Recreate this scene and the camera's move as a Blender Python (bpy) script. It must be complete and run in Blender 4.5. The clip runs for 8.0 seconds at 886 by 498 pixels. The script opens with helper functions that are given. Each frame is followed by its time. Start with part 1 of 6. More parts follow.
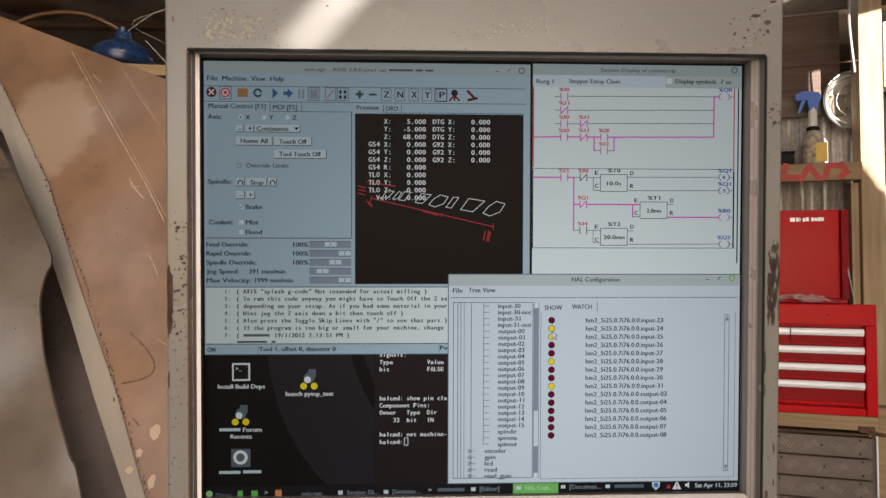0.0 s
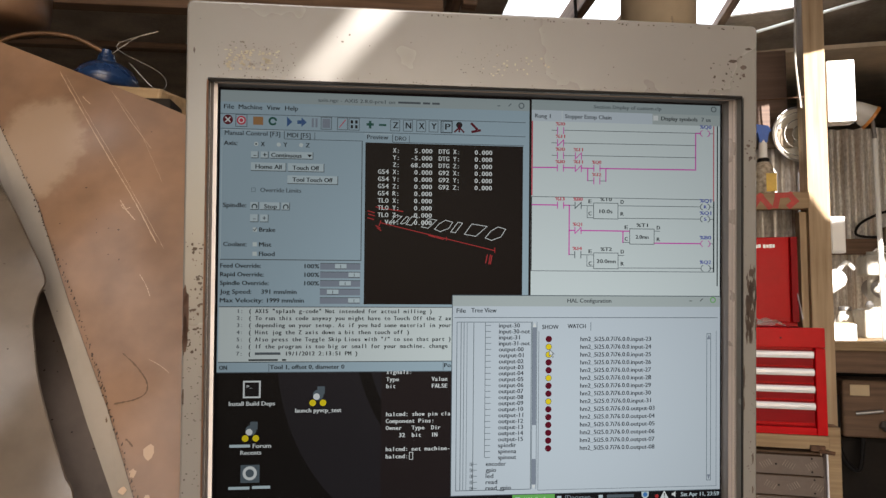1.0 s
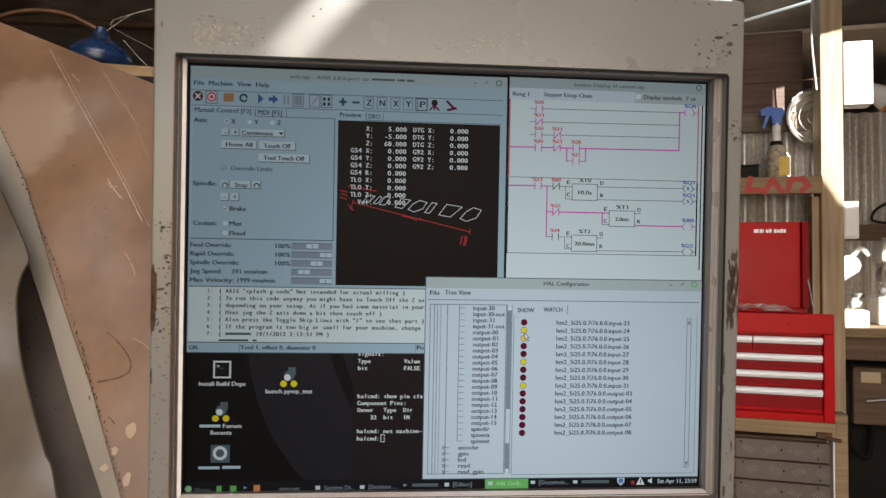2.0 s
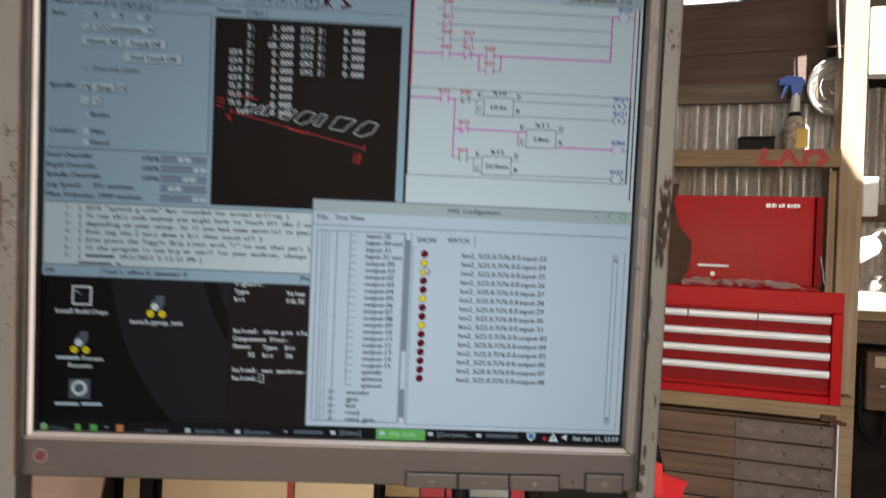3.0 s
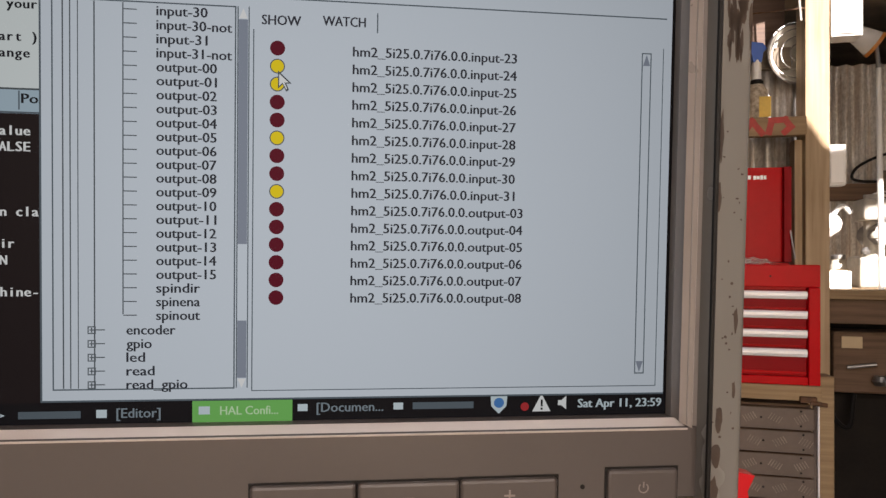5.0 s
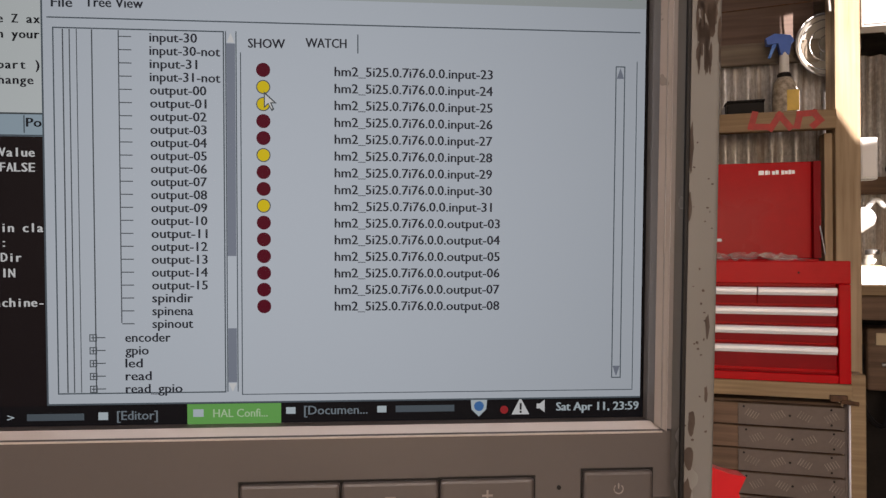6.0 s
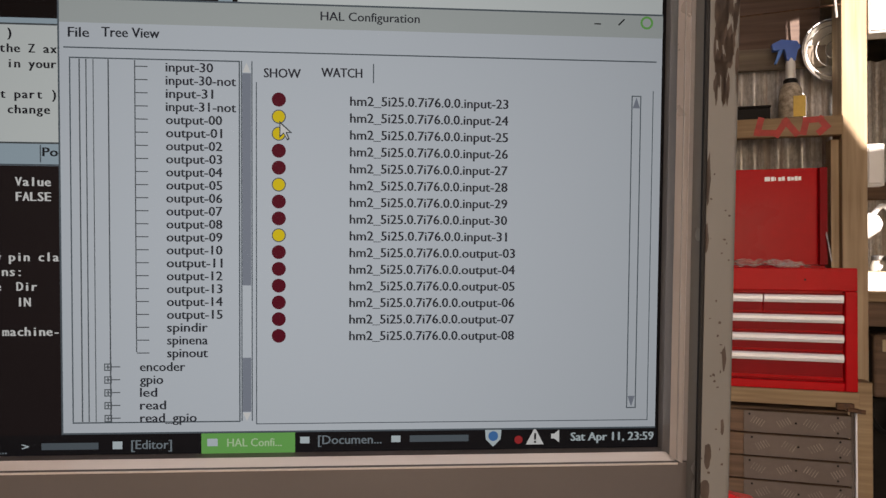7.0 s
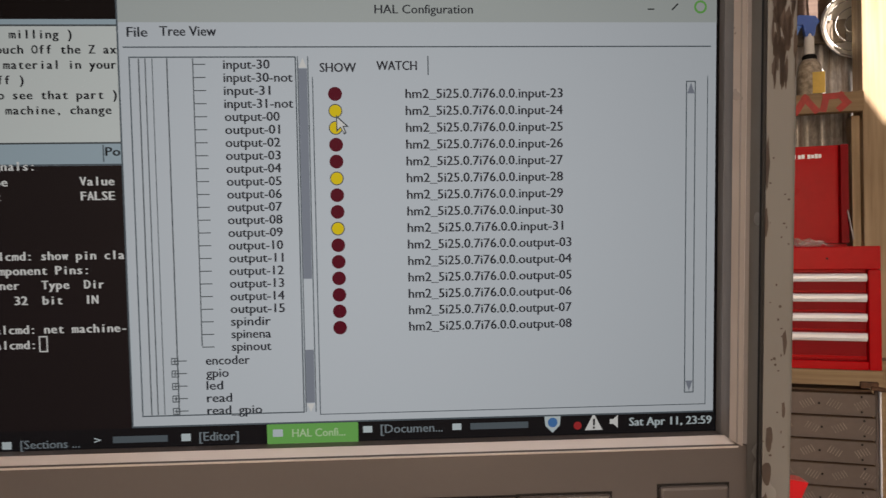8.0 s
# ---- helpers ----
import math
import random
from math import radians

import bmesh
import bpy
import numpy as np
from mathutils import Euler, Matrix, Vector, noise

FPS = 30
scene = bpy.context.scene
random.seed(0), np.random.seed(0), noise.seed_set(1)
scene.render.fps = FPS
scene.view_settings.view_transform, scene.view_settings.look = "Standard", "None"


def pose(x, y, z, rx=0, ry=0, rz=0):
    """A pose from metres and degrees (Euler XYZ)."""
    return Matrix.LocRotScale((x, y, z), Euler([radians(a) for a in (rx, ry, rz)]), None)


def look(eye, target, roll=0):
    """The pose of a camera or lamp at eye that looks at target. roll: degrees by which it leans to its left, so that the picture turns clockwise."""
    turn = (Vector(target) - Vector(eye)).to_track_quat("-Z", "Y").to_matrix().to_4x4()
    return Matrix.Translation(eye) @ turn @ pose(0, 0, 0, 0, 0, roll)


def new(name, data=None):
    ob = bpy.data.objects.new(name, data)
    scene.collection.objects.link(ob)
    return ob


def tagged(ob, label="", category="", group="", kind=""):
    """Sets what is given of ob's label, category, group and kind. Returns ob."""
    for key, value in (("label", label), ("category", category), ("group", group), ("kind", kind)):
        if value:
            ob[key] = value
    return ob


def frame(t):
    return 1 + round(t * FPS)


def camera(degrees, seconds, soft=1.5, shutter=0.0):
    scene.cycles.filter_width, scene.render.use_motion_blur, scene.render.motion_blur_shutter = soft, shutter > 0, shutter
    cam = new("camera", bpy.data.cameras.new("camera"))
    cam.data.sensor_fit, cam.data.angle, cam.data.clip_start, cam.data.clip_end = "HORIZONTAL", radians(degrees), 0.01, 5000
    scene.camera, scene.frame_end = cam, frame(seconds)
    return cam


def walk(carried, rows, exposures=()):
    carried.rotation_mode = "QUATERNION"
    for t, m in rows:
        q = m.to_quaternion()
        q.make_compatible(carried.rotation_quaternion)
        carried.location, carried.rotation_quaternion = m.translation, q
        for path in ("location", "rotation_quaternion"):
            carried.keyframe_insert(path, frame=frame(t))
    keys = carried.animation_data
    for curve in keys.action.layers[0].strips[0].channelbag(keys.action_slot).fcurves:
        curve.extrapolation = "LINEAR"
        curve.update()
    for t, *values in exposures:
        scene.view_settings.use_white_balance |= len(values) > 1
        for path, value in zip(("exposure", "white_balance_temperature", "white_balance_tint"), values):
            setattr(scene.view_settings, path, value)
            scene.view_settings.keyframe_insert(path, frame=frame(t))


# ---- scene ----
cam = camera(68.0, 8.0, soft=1.4, shutter=0.4)
PATH = [
    (0, (-0.0384, -0.4573, 1.4298), (0.0315, 1.5411, 1.3921), 0.13),
    (0.2, (-0.0475, -0.4624, 1.4259), (0.0389, 1.5354, 1.3894), 0.61),
    (0.5, (-0.0654, -0.4701, 1.4256), (0.0666, 1.5255, 1.4069), 0.80),
    (1, (-0.0735, -0.4813, 1.4290), (0.1235, 1.5087, 1.4644), 0.54),
    (2.5, (-0.0109, -0.4603, 1.4270), (0.1259, 1.5347, 1.3894), 1.32),
    (2.7, (0.0064, -0.4456, 1.4092), (0.1523, 1.5488, 1.3758), 1.96),
    (3, (0.0464, -0.4241, 1.3943), (0.1367, 1.5718, 1.3035), 2.55),
    (3.3, (0.0777, -0.3770, 1.3688), (0.1970, 1.6122, 1.1986), 4.96),
    (3.5, (0.0846, -0.3454, 1.3590), (0.1264, 1.6521, 1.2695), 3.50),
    (3.7, (0.0869, -0.3185, 1.3555), (0.1234, 1.6800, 1.2874), 1.96),
    (4, (0.0776, -0.2729, 1.3375), (0.1267, 1.7222, 1.2066), 0.08),
    (4.2, (0.0755, -0.2493, 1.3177), (0.1932, 1.7335, 1.0845), 0.21),
    (4.3, (0.0750, -0.2395, 1.3087), (0.2331, 1.7401, 1.0715), 1.02),
    (4.4, (0.0744, -0.2319, 1.3074), (0.2370, 1.7499, 1.0930), 2.41),
    (4.5, (0.0758, -0.2263, 1.3083), (0.2677, 1.7591, 1.1626), 2.27),
    (4.7, (0.0784, -0.2191, 1.3110), (0.3267, 1.7645, 1.2508), 0.98),
    (5.8, (0.0984, -0.2302, 1.3180), (0.2379, 1.7631, 1.2318), 0.37),
    (6, (0.0992, -0.2314, 1.3188), (0.2426, 1.7621, 1.2452), 0.30),
    (6.2, (0.0985, -0.2337, 1.3179), (0.2455, 1.7583, 1.2161), 0.32),
    (6.5, (0.0953, -0.2322, 1.3192), (0.2034, 1.7627, 1.2244), 0.10),
    (7, (0.0953, -0.2302, 1.3283), (0.2273, 1.7644, 1.2617), 0.49),
    (7.3, (0.0884, -0.2285, 1.3245), (0.2439, 1.7633, 1.2318), 0.61),
    (7.5, (0.0851, -0.2269, 1.3261), (0.2354, 1.7652, 1.2316), 0.05),
    (8, (0.0795, -0.2311, 1.3299), (0.1733, 1.7637, 1.2208), -0.77),
]
# The control panel leans forward a little; the walk is given in the panel's upright frame.
LEVEL = pose(0, 0, 1.4, 2.9, 0, 0) @ pose(0, 0, -1.4)
walk(cam, [(t, LEVEL @ look(eye, target, roll)) for t, eye, target, roll in PATH],
     [(0.0, 2.0, 6600, 14), (1.2, 2.0, 6600, 12), (2.5, 1.92, 6150, 10), (3.5, 1.97, 6200, 10), (4.4, 2.0, 6800, 14), (5.6, 1.62, 6750, 20), (8.0, 1.62, 7050, 18)])

# ---------------------------------------------------------------- light
world = bpy.data.worlds.new("sky")
scene.world = world
world.use_nodes = True
wt = world.node_tree
sky = wt.nodes.new("ShaderNodeTexSky")
sky.sky_type = "NISHITA"
sky.sun_disc = False
sky.sun_elevation, sky.sun_rotation = radians(30), radians(180)
wt.links.new(sky.outputs[0], wt.nodes["Background"].inputs[0])
wt.nodes["Background"].inputs[1].default_value = 0.09

sun = new("sun", bpy.data.lights.new("sun", "SUN"))
sun.data.energy, sun.data.angle, sun.data.color = 5.0, radians(0.5), (1.0, 0.95, 0.88)
sun.matrix_world = look((0, -6, 3.46), (0, 0, 0))

door_light = new("door_light", bpy.data.lights.new("door_light", "AREA"))
door_light.data.shape, door_light.data.size, door_light.data.size_y = "RECTANGLE", 2.0, 1.5
door_light.data.energy, door_light.data.color = 8.8, (1.0, 0.85, 0.715)
door_light.matrix_world = look((0.15, -3.15, 1.5), (0.15, 0, 1.5))

# added fill lamp in an unseen roof opening, brightens panel and guards from above
roof_fill = new("roof_fill", bpy.data.lights.new("roof_fill", "AREA"))
roof_fill.data.shape, roof_fill.data.size, roof_fill.data.size_y = "RECTANGLE", 1.4, 1.4
roof_fill.data.energy, roof_fill.data.color = 10.0, (1.0, 0.88, 0.76)
roof_fill.matrix_world = pose(-0.1, -1.6, 2.98)

# ---------------------------------------------------------------- helpers
W, H, ZC = 0.376, 0.301, 1.40
PANEL = pose(0, 0, 1.4, 2.9, 0, 0)
WALL = pose(1.346, 1.4924, 0, 0, 0, -19.1)


def material(name, color, rough=0.5, metal=0.0, vary=0.0, dark=None, scale=8.0, fine=120.0, bump=0.0, stain=0.0, spec=0.5, wave=0.0):
    """A surface with two scales of variation: soft stains and fine grain."""
    m = bpy.data.materials.new(name)
    m.use_nodes = True
    t = m.node_tree
    b = t.nodes["Principled BSDF"]
    b.inputs["Base Color"].default_value = (*color, 1)
    b.inputs["Roughness"].default_value = rough
    b.inputs["Metallic"].default_value = metal
    b.inputs["Specular IOR Level"].default_value = spec
    if vary or stain or bump:
        co = t.nodes.new("ShaderNodeTexCoord")
        big = t.nodes.new("ShaderNodeTexNoise")
        big.inputs["Scale"].default_value, big.inputs["Detail"].default_value = scale, 6
        small = t.nodes.new("ShaderNodeTexNoise")
        small.inputs["Scale"].default_value, small.inputs["Detail"].default_value = fine, 4
        t.links.new(co.outputs["Object"], big.inputs["Vector"])
        t.links.new(co.outputs["Object"], small.inputs["Vector"])
        ramp = t.nodes.new("ShaderNodeValToRGB")
        ramp.color_ramp.elements[0].position, ramp.color_ramp.elements[1].position = 0.35, 0.7
        d = dark or tuple(c * (1 - vary) for c in color)
        ramp.color_ramp.elements[0].color, ramp.color_ramp.elements[1].color = (*d, 1), (*color, 1)
        mix = t.nodes.new("ShaderNodeMath")
        mix.operation = "MULTIPLY_ADD"
        mix.inputs[1].default_value = 0.35
        t.links.new(small.outputs[0], mix.inputs[0])
        t.links.new(big.outputs[0], mix.inputs[2])
        sub = t.nodes.new("ShaderNodeMath")
        sub.operation = "SUBTRACT"
        sub.inputs[1].default_value = 0.16
        t.links.new(mix.outputs[0], sub.inputs[0])
        t.links.new(sub.outputs[0], ramp.inputs[0])
        last = ramp.outputs[0]
        if stain:
            sp = t.nodes.new("ShaderNodeValToRGB")
            sp.color_ramp.elements[0].position, sp.color_ramp.elements[1].position = 0.62 - stain * 0.1, 0.68 - stain * 0.1
            n3 = t.nodes.new("ShaderNodeTexNoise")
            n3.inputs["Scale"].default_value, n3.inputs["Detail"].default_value, n3.inputs["Roughness"].default_value = scale * 2.3, 8, 0.7
            t.links.new(co.outputs["Object"], n3.inputs["Vector"])
            t.links.new(n3.outputs[0], sp.inputs[0])
            mm = t.nodes.new("ShaderNodeMix")
            mm.data_type = "RGBA"
            mm.inputs["B"].default_value = (*tuple(c * 0.45 for c in d), 1)
            t.links.new(sp.outputs[0], mm.inputs["Factor"])
            t.links.new(last, mm.inputs["A"])
            last = mm.outputs["Result"]
        t.links.new(last, b.inputs["Base Color"])
        rr = t.nodes.new("ShaderNodeMapRange")
        rr.inputs["To Min"].default_value, rr.inputs["To Max"].default_value = max(0.02, rough - 0.12), min(1, rough + 0.12)
        t.links.new(big.outputs[0], rr.inputs["Value"])
        t.links.new(rr.outputs[0], b.inputs["Roughness"])
        if wave:
            soft = t.nodes.new("ShaderNodeTexNoise")
            soft.inputs["Scale"].default_value, soft.inputs["Detail"].default_value = 5.5, 1
            t.links.new(co.outputs["Object"], soft.inputs["Vector"])
            wv = t.nodes.new("ShaderNodeBump")
            wv.inputs["Strength"].default_value, wv.inputs["Distance"].default_value = 1.0, wave
            t.links.new(soft.outputs[0], wv.inputs["Height"])
            t.links.new(wv.outputs[0], b.inputs["Normal"])
        elif bump:
            bp = t.nodes.new("ShaderNodeBump")
            bp.inputs["Strength"].default_value, bp.inputs["Distance"].default_value = bump, 0.002
            t.links.new(mix.outputs[0], bp.inputs["Height"])
            t.links.new(bp.outputs[0], b.inputs["Normal"])
    return m


def lin(r, g, b):
    return tuple(((c / 255 + 0.055) / 1.055) ** 2.4 if c > 10 else c / 255 / 12.92 for c in (r, g, b))


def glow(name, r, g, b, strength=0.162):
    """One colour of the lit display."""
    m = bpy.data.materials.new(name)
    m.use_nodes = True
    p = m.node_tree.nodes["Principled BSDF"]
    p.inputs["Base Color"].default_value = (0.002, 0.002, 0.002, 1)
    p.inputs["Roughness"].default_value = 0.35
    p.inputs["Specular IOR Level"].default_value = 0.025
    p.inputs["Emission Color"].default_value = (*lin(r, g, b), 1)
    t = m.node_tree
    # viewing-angle dimming painted into the emission: strongest low right, weaker towards the rim
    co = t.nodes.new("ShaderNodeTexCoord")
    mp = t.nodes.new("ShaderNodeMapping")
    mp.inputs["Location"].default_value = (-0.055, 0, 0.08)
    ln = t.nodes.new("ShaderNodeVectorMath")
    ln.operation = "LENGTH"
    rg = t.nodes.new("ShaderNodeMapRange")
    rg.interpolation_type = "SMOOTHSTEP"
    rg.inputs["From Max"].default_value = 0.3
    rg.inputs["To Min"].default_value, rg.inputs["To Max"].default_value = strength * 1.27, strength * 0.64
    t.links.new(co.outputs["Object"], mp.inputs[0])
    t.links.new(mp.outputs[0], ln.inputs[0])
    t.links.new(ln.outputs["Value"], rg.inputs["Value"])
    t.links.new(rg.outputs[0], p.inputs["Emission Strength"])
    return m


def wood_material(name, color, dark, axis=0, rough=0.75):
    m = bpy.data.materials.new(name)
    m.use_nodes = True
    t = m.node_tree
    b = t.nodes["Principled BSDF"]
    co = t.nodes.new("ShaderNodeTexCoord")
    mp = t.nodes.new("ShaderNodeMapping")
    mp.inputs["Scale"].default_value = tuple(2.0 if k == axis else 45.0 for k in range(3))
    n = t.nodes.new("ShaderNodeTexNoise")
    n.inputs["Scale"].default_value, n.inputs["Detail"].default_value = 1.5, 8
    n2 = t.nodes.new("ShaderNodeTexNoise")
    n2.inputs["Scale"].default_value, n2.inputs["Detail"].default_value = 4.0, 4
    t.links.new(co.outputs["Object"], mp.inputs[0])
    t.links.new(mp.outputs[0], n.inputs["Vector"])
    t.links.new(co.outputs["Object"], n2.inputs["Vector"])
    add = t.nodes.new("ShaderNodeMath")
    add.operation = "MULTIPLY_ADD"
    add.inputs[1].default_value = 0.5
    t.links.new(n2.outputs[0], add.inputs[0])
    t.links.new(n.outputs[0], add.inputs[2])
    r = t.nodes.new("ShaderNodeValToRGB")
    r.color_ramp.elements[0].position, r.color_ramp.elements[1].position = 0.5, 0.95
    r.color_ramp.elements[0].color, r.color_ramp.elements[1].color = (*dark, 1), (*color, 1)
    t.links.new(add.outputs[0], r.inputs[0])
    t.links.new(r.outputs[0], b.inputs["Base Color"])
    b.inputs["Roughness"].default_value = rough
    bp = t.nodes.new("ShaderNodeBump")
    bp.inputs["Strength"].default_value, bp.inputs["Distance"].default_value = 0.4, 0.001
    t.links.new(n.outputs[0], bp.inputs["Height"])
    t.links.new(bp.outputs[0], b.inputs["Normal"])
    return m


def iron_material(name, zinc, rust, dirt, metal=0.55, rough=0.42):
    """Old galvanised sheet: dull zinc with long rusty runs and fine spangle."""
    m = bpy.data.materials.new(name)
    m.use_nodes = True
    t = m.node_tree
    b = t.nodes["Principled BSDF"]
    co = t.nodes.new("ShaderNodeTexCoord")

    def noise(scale, stretch, detail, rough_):
        mp = t.nodes.new("ShaderNodeMapping")
        mp.inputs["Scale"].default_value = stretch
        n = t.nodes.new("ShaderNodeTexNoise")
        n.inputs["Scale"].default_value, n.inputs["Detail"].default_value, n.inputs["Roughness"].default_value = scale, detail, rough_
        t.links.new(co.outputs["Object"], mp.inputs[0])
        t.links.new(mp.outputs[0], n.inputs["Vector"])
        return n.outputs[0]

    def ramp(fac, lo, hi, c0, c1):
        r = t.nodes.new("ShaderNodeValToRGB")
        r.color_ramp.elements[0].position, r.color_ramp.elements[1].position = lo, hi
        r.color_ramp.elements[0].color, r.color_ramp.elements[1].color = c0, c1
        t.links.new(fac, r.inputs[0])
        return r.outputs[0]

    def blend(fac, a, c):
        mm = t.nodes.new("ShaderNodeMix")
        mm.data_type = "RGBA"
        mm.inputs["B"].default_value = (*c, 1)
        t.links.new(fac, mm.inputs["Factor"])
        t.links.new(a, mm.inputs["A"])
        return mm.outputs["Result"]

    runs = noise(1.0, (26, 26, 1.3), 8, 0.65)
    base = ramp(noise(90, (1, 1, 0.5), 4, 0.6), 0.35, 0.7, (*tuple(c * 0.6 for c in zinc), 1), (*zinc, 1))
    k1 = ramp(runs, 0.5, 0.6, (0, 0, 0, 1), (0.55, 0.55, 0.55, 1))
    k2 = ramp(noise(1.0, (60, 60, 2.0), 6, 0.7), 0.52, 0.64, (0, 0, 0, 1), (0.5, 0.5, 0.5, 1))
    t.links.new(blend(k2, blend(k1, base, rust), dirt), b.inputs["Base Color"])
    mr = t.nodes.new("ShaderNodeMapRange")
    mr.inputs["To Min"].default_value, mr.inputs["To Max"].default_value = metal, 0.05
    t.links.new(k1, mr.inputs["Value"])
    t.links.new(mr.outputs[0], b.inputs["Metallic"])
    rr = t.nodes.new("ShaderNodeMapRange")
    rr.inputs["To Min"].default_value, rr.inputs["To Max"].default_value = rough, 0.85
    t.links.new(k1, rr.inputs["Value"])
    t.links.new(rr.outputs[0], b.inputs["Roughness"])
    bp = t.nodes.new("ShaderNodeBump")
    bp.inputs["Strength"].default_value, bp.inputs["Distance"].default_value = 0.3, 0.001
    t.links.new(runs, bp.inputs["Height"])
    t.links.new(bp.outputs[0], b.inputs["Normal"])
    return m


def thing(name, m, label, category, group="", kind=""):
    ob = new(name)
    ob.matrix_world = m
    return tagged(ob, label, category, group, kind)


def part(name, bm, mat, parent, label="", smooth=False):
    me = bpy.data.meshes.new(name)
    bm.normal_update()
    bm.to_mesh(me)
    bm.free()
    me.materials.append(mat)
    if smooth:
        for p in me.polygons:
            p.use_smooth = True
    ob = new(name, me)
    ob.parent = parent
    return tagged(ob, label)


def structure(name, bm, mat, label, category, m=None):
    me = bpy.data.meshes.new(name)
    bm.normal_update()
    bm.to_mesh(me)
    bm.free()
    me.materials.append(mat)
    ob = new(name, me)
    if m is not None:
        ob.matrix_world = m
    return tagged(ob, label, category, kind="structure")


def box(x0, x1, y0, y1, z0, z1, bevel=0.0, bm=None, seg=2):
    out = bm or bmesh.new()
    b = bmesh.new() if bevel else out
    vs = [b.verts.new((x, y, z)) for x in (x0, x1) for y in (y0, y1) for z in (z0, z1)]
    for q in ((0, 1, 3, 2), (4, 6, 7, 5), (0, 4, 5, 1), (2, 3, 7, 6), (0, 2, 6, 4), (1, 5, 7, 3)):
        b.faces.new([vs[i] for i in q])
    if bevel:
        bmesh.ops.bevel(b, geom=b.edges[:], offset=bevel, segments=seg, affect="EDGES", profile=0.5)
        if bm:
            me = bpy.data.meshes.new("tmp")
            b.to_mesh(me)
            b.free()
            out.from_mesh(me)
            bpy.data.meshes.remove(me)
        else:
            out = b
    return out


def tube(points, r, bm=None, seg=10, caps=True):
    """A round rod through points; r a number or one for each point."""
    bm = bm or bmesh.new()
    pts = [Vector(p) for p in points]
    rs = r if isinstance(r, (list, tuple)) else [r] * len(pts)
    rings = []
    side = None
    for i, p in enumerate(pts):
        d = (pts[min(i + 1, len(pts) - 1)] - pts[max(i - 1, 0)]).normalized()
        if side is None:
            side = d.orthogonal().normalized()
        side = (side - d * side.dot(d)).normalized()
        up = d.cross(side)
        rings.append([bm.verts.new(p + (side * math.cos(a) + up * math.sin(a)) * rs[i]) for a in (2 * math.pi * k / seg for k in range(seg))])
    for a, b in zip(rings, rings[1:]):
        for k in range(seg):
            bm.faces.new((a[k], a[(k + 1) % seg], b[(k + 1) % seg], b[k]))
    if caps:
        bm.faces.new(rings[0][::-1])
        bm.faces.new(rings[-1])
    return bm


def smooth_path(points, n=6):
    """Catmull-Rom through points."""
    p = [Vector(q) for q in points]
    p = [p[0] * 2 - p[1]] + p + [p[-1] * 2 - p[-2]]
    out = []
    for i in range(1, len(p) - 2):
        for k in range(n):
            t = k / n
            out.append(0.5 * ((2 * p[i]) + (p[i + 1] - p[i - 1]) * t + (2 * p[i - 1] - 5 * p[i] + 4 * p[i + 1] - p[i + 2]) * t * t + (3 * p[i] - p[i - 1] - 3 * p[i + 1] + p[i + 2]) * t ** 3))
    return out + [p[-2]]


def lathe(profile, seg=28, bm=None, at=(0, 0, 0)):
    """A turned body about z from (radius, height) pairs."""
    bm = bm or bmesh.new()
    rings = [[bm.verts.new((at[0] + r * math.cos(2 * math.pi * k / seg), at[1] + r * math.sin(2 * math.pi * k / seg), at[2] + z)) for k in range(seg)] for r, z in profile]
    for a, b in zip(rings, rings[1:]):
        for k in range(seg):
            bm.faces.new((a[k], a[(k + 1) % seg], b[(k + 1) % seg], b[k]))
    bm.faces.new(rings[0][::-1])
    bm.faces.new(rings[-1])
    return bm


def slab(points, back, bm=None):
    """A plate with the outline points (seen from the front, counter-clockwise), pushed back by the vector back."""
    bm = bm or bmesh.new()
    a = [bm.verts.new(p) for p in points]
    b = [bm.verts.new(Vector(p) + Vector(back)) for p in points]
    bm.faces.new(a)
    bm.faces.new(b[::-1])
    for i in range(len(a)):
        j = (i + 1) % len(a)
        bm.faces.new((a[i], b[i], b[j], a[j]))
    bmesh.ops.recalc_face_normals(bm, faces=bm.faces[:])
    return bm


def corrugated(x0, x1, z0, z1, y, period=0.042, amp=0.008, thick=0.0015, steps=8):
    bm = bmesh.new()
    n = int((x1 - x0) / period * steps)
    rows = []
    for i in range(n + 1):
        x = x0 + (x1 - x0) * i / n
        yy = y + amp * math.sin(2 * math.pi * x / period)
        rows.append([bm.verts.new((x, yy + o, z)) for o in (0, thick) for z in (z0, z1)])
    for a, b in zip(rows, rows[1:]):
        bm.faces.new((a[0], b[0], b[1], a[1]))
        bm.faces.new((a[2], a[3], b[3], b[2]))
        bm.faces.new((a[1], b[1], b[3], a[3]))
        bm.faces.new((a[0], a[2], b[2], b[0]))
    return bm


# ---------------------------------------------------------------- materials
PAINT = material("panel_paint", (0.152, 0.143, 0.131), 0.27, 0.0, 0.07, scale=3, fine=25, bump=0.06)
RUST = material("rust", (0.13, 0.065, 0.035), 0.9, 0, 0.5, scale=60, fine=300, bump=0.5)
TAN = material("tan_sheet", (0.205, 0.116, 0.066), 0.42, 0.0, 0.34, scale=9, fine=50, bump=0.08, spec=0.45, wave=0.03)


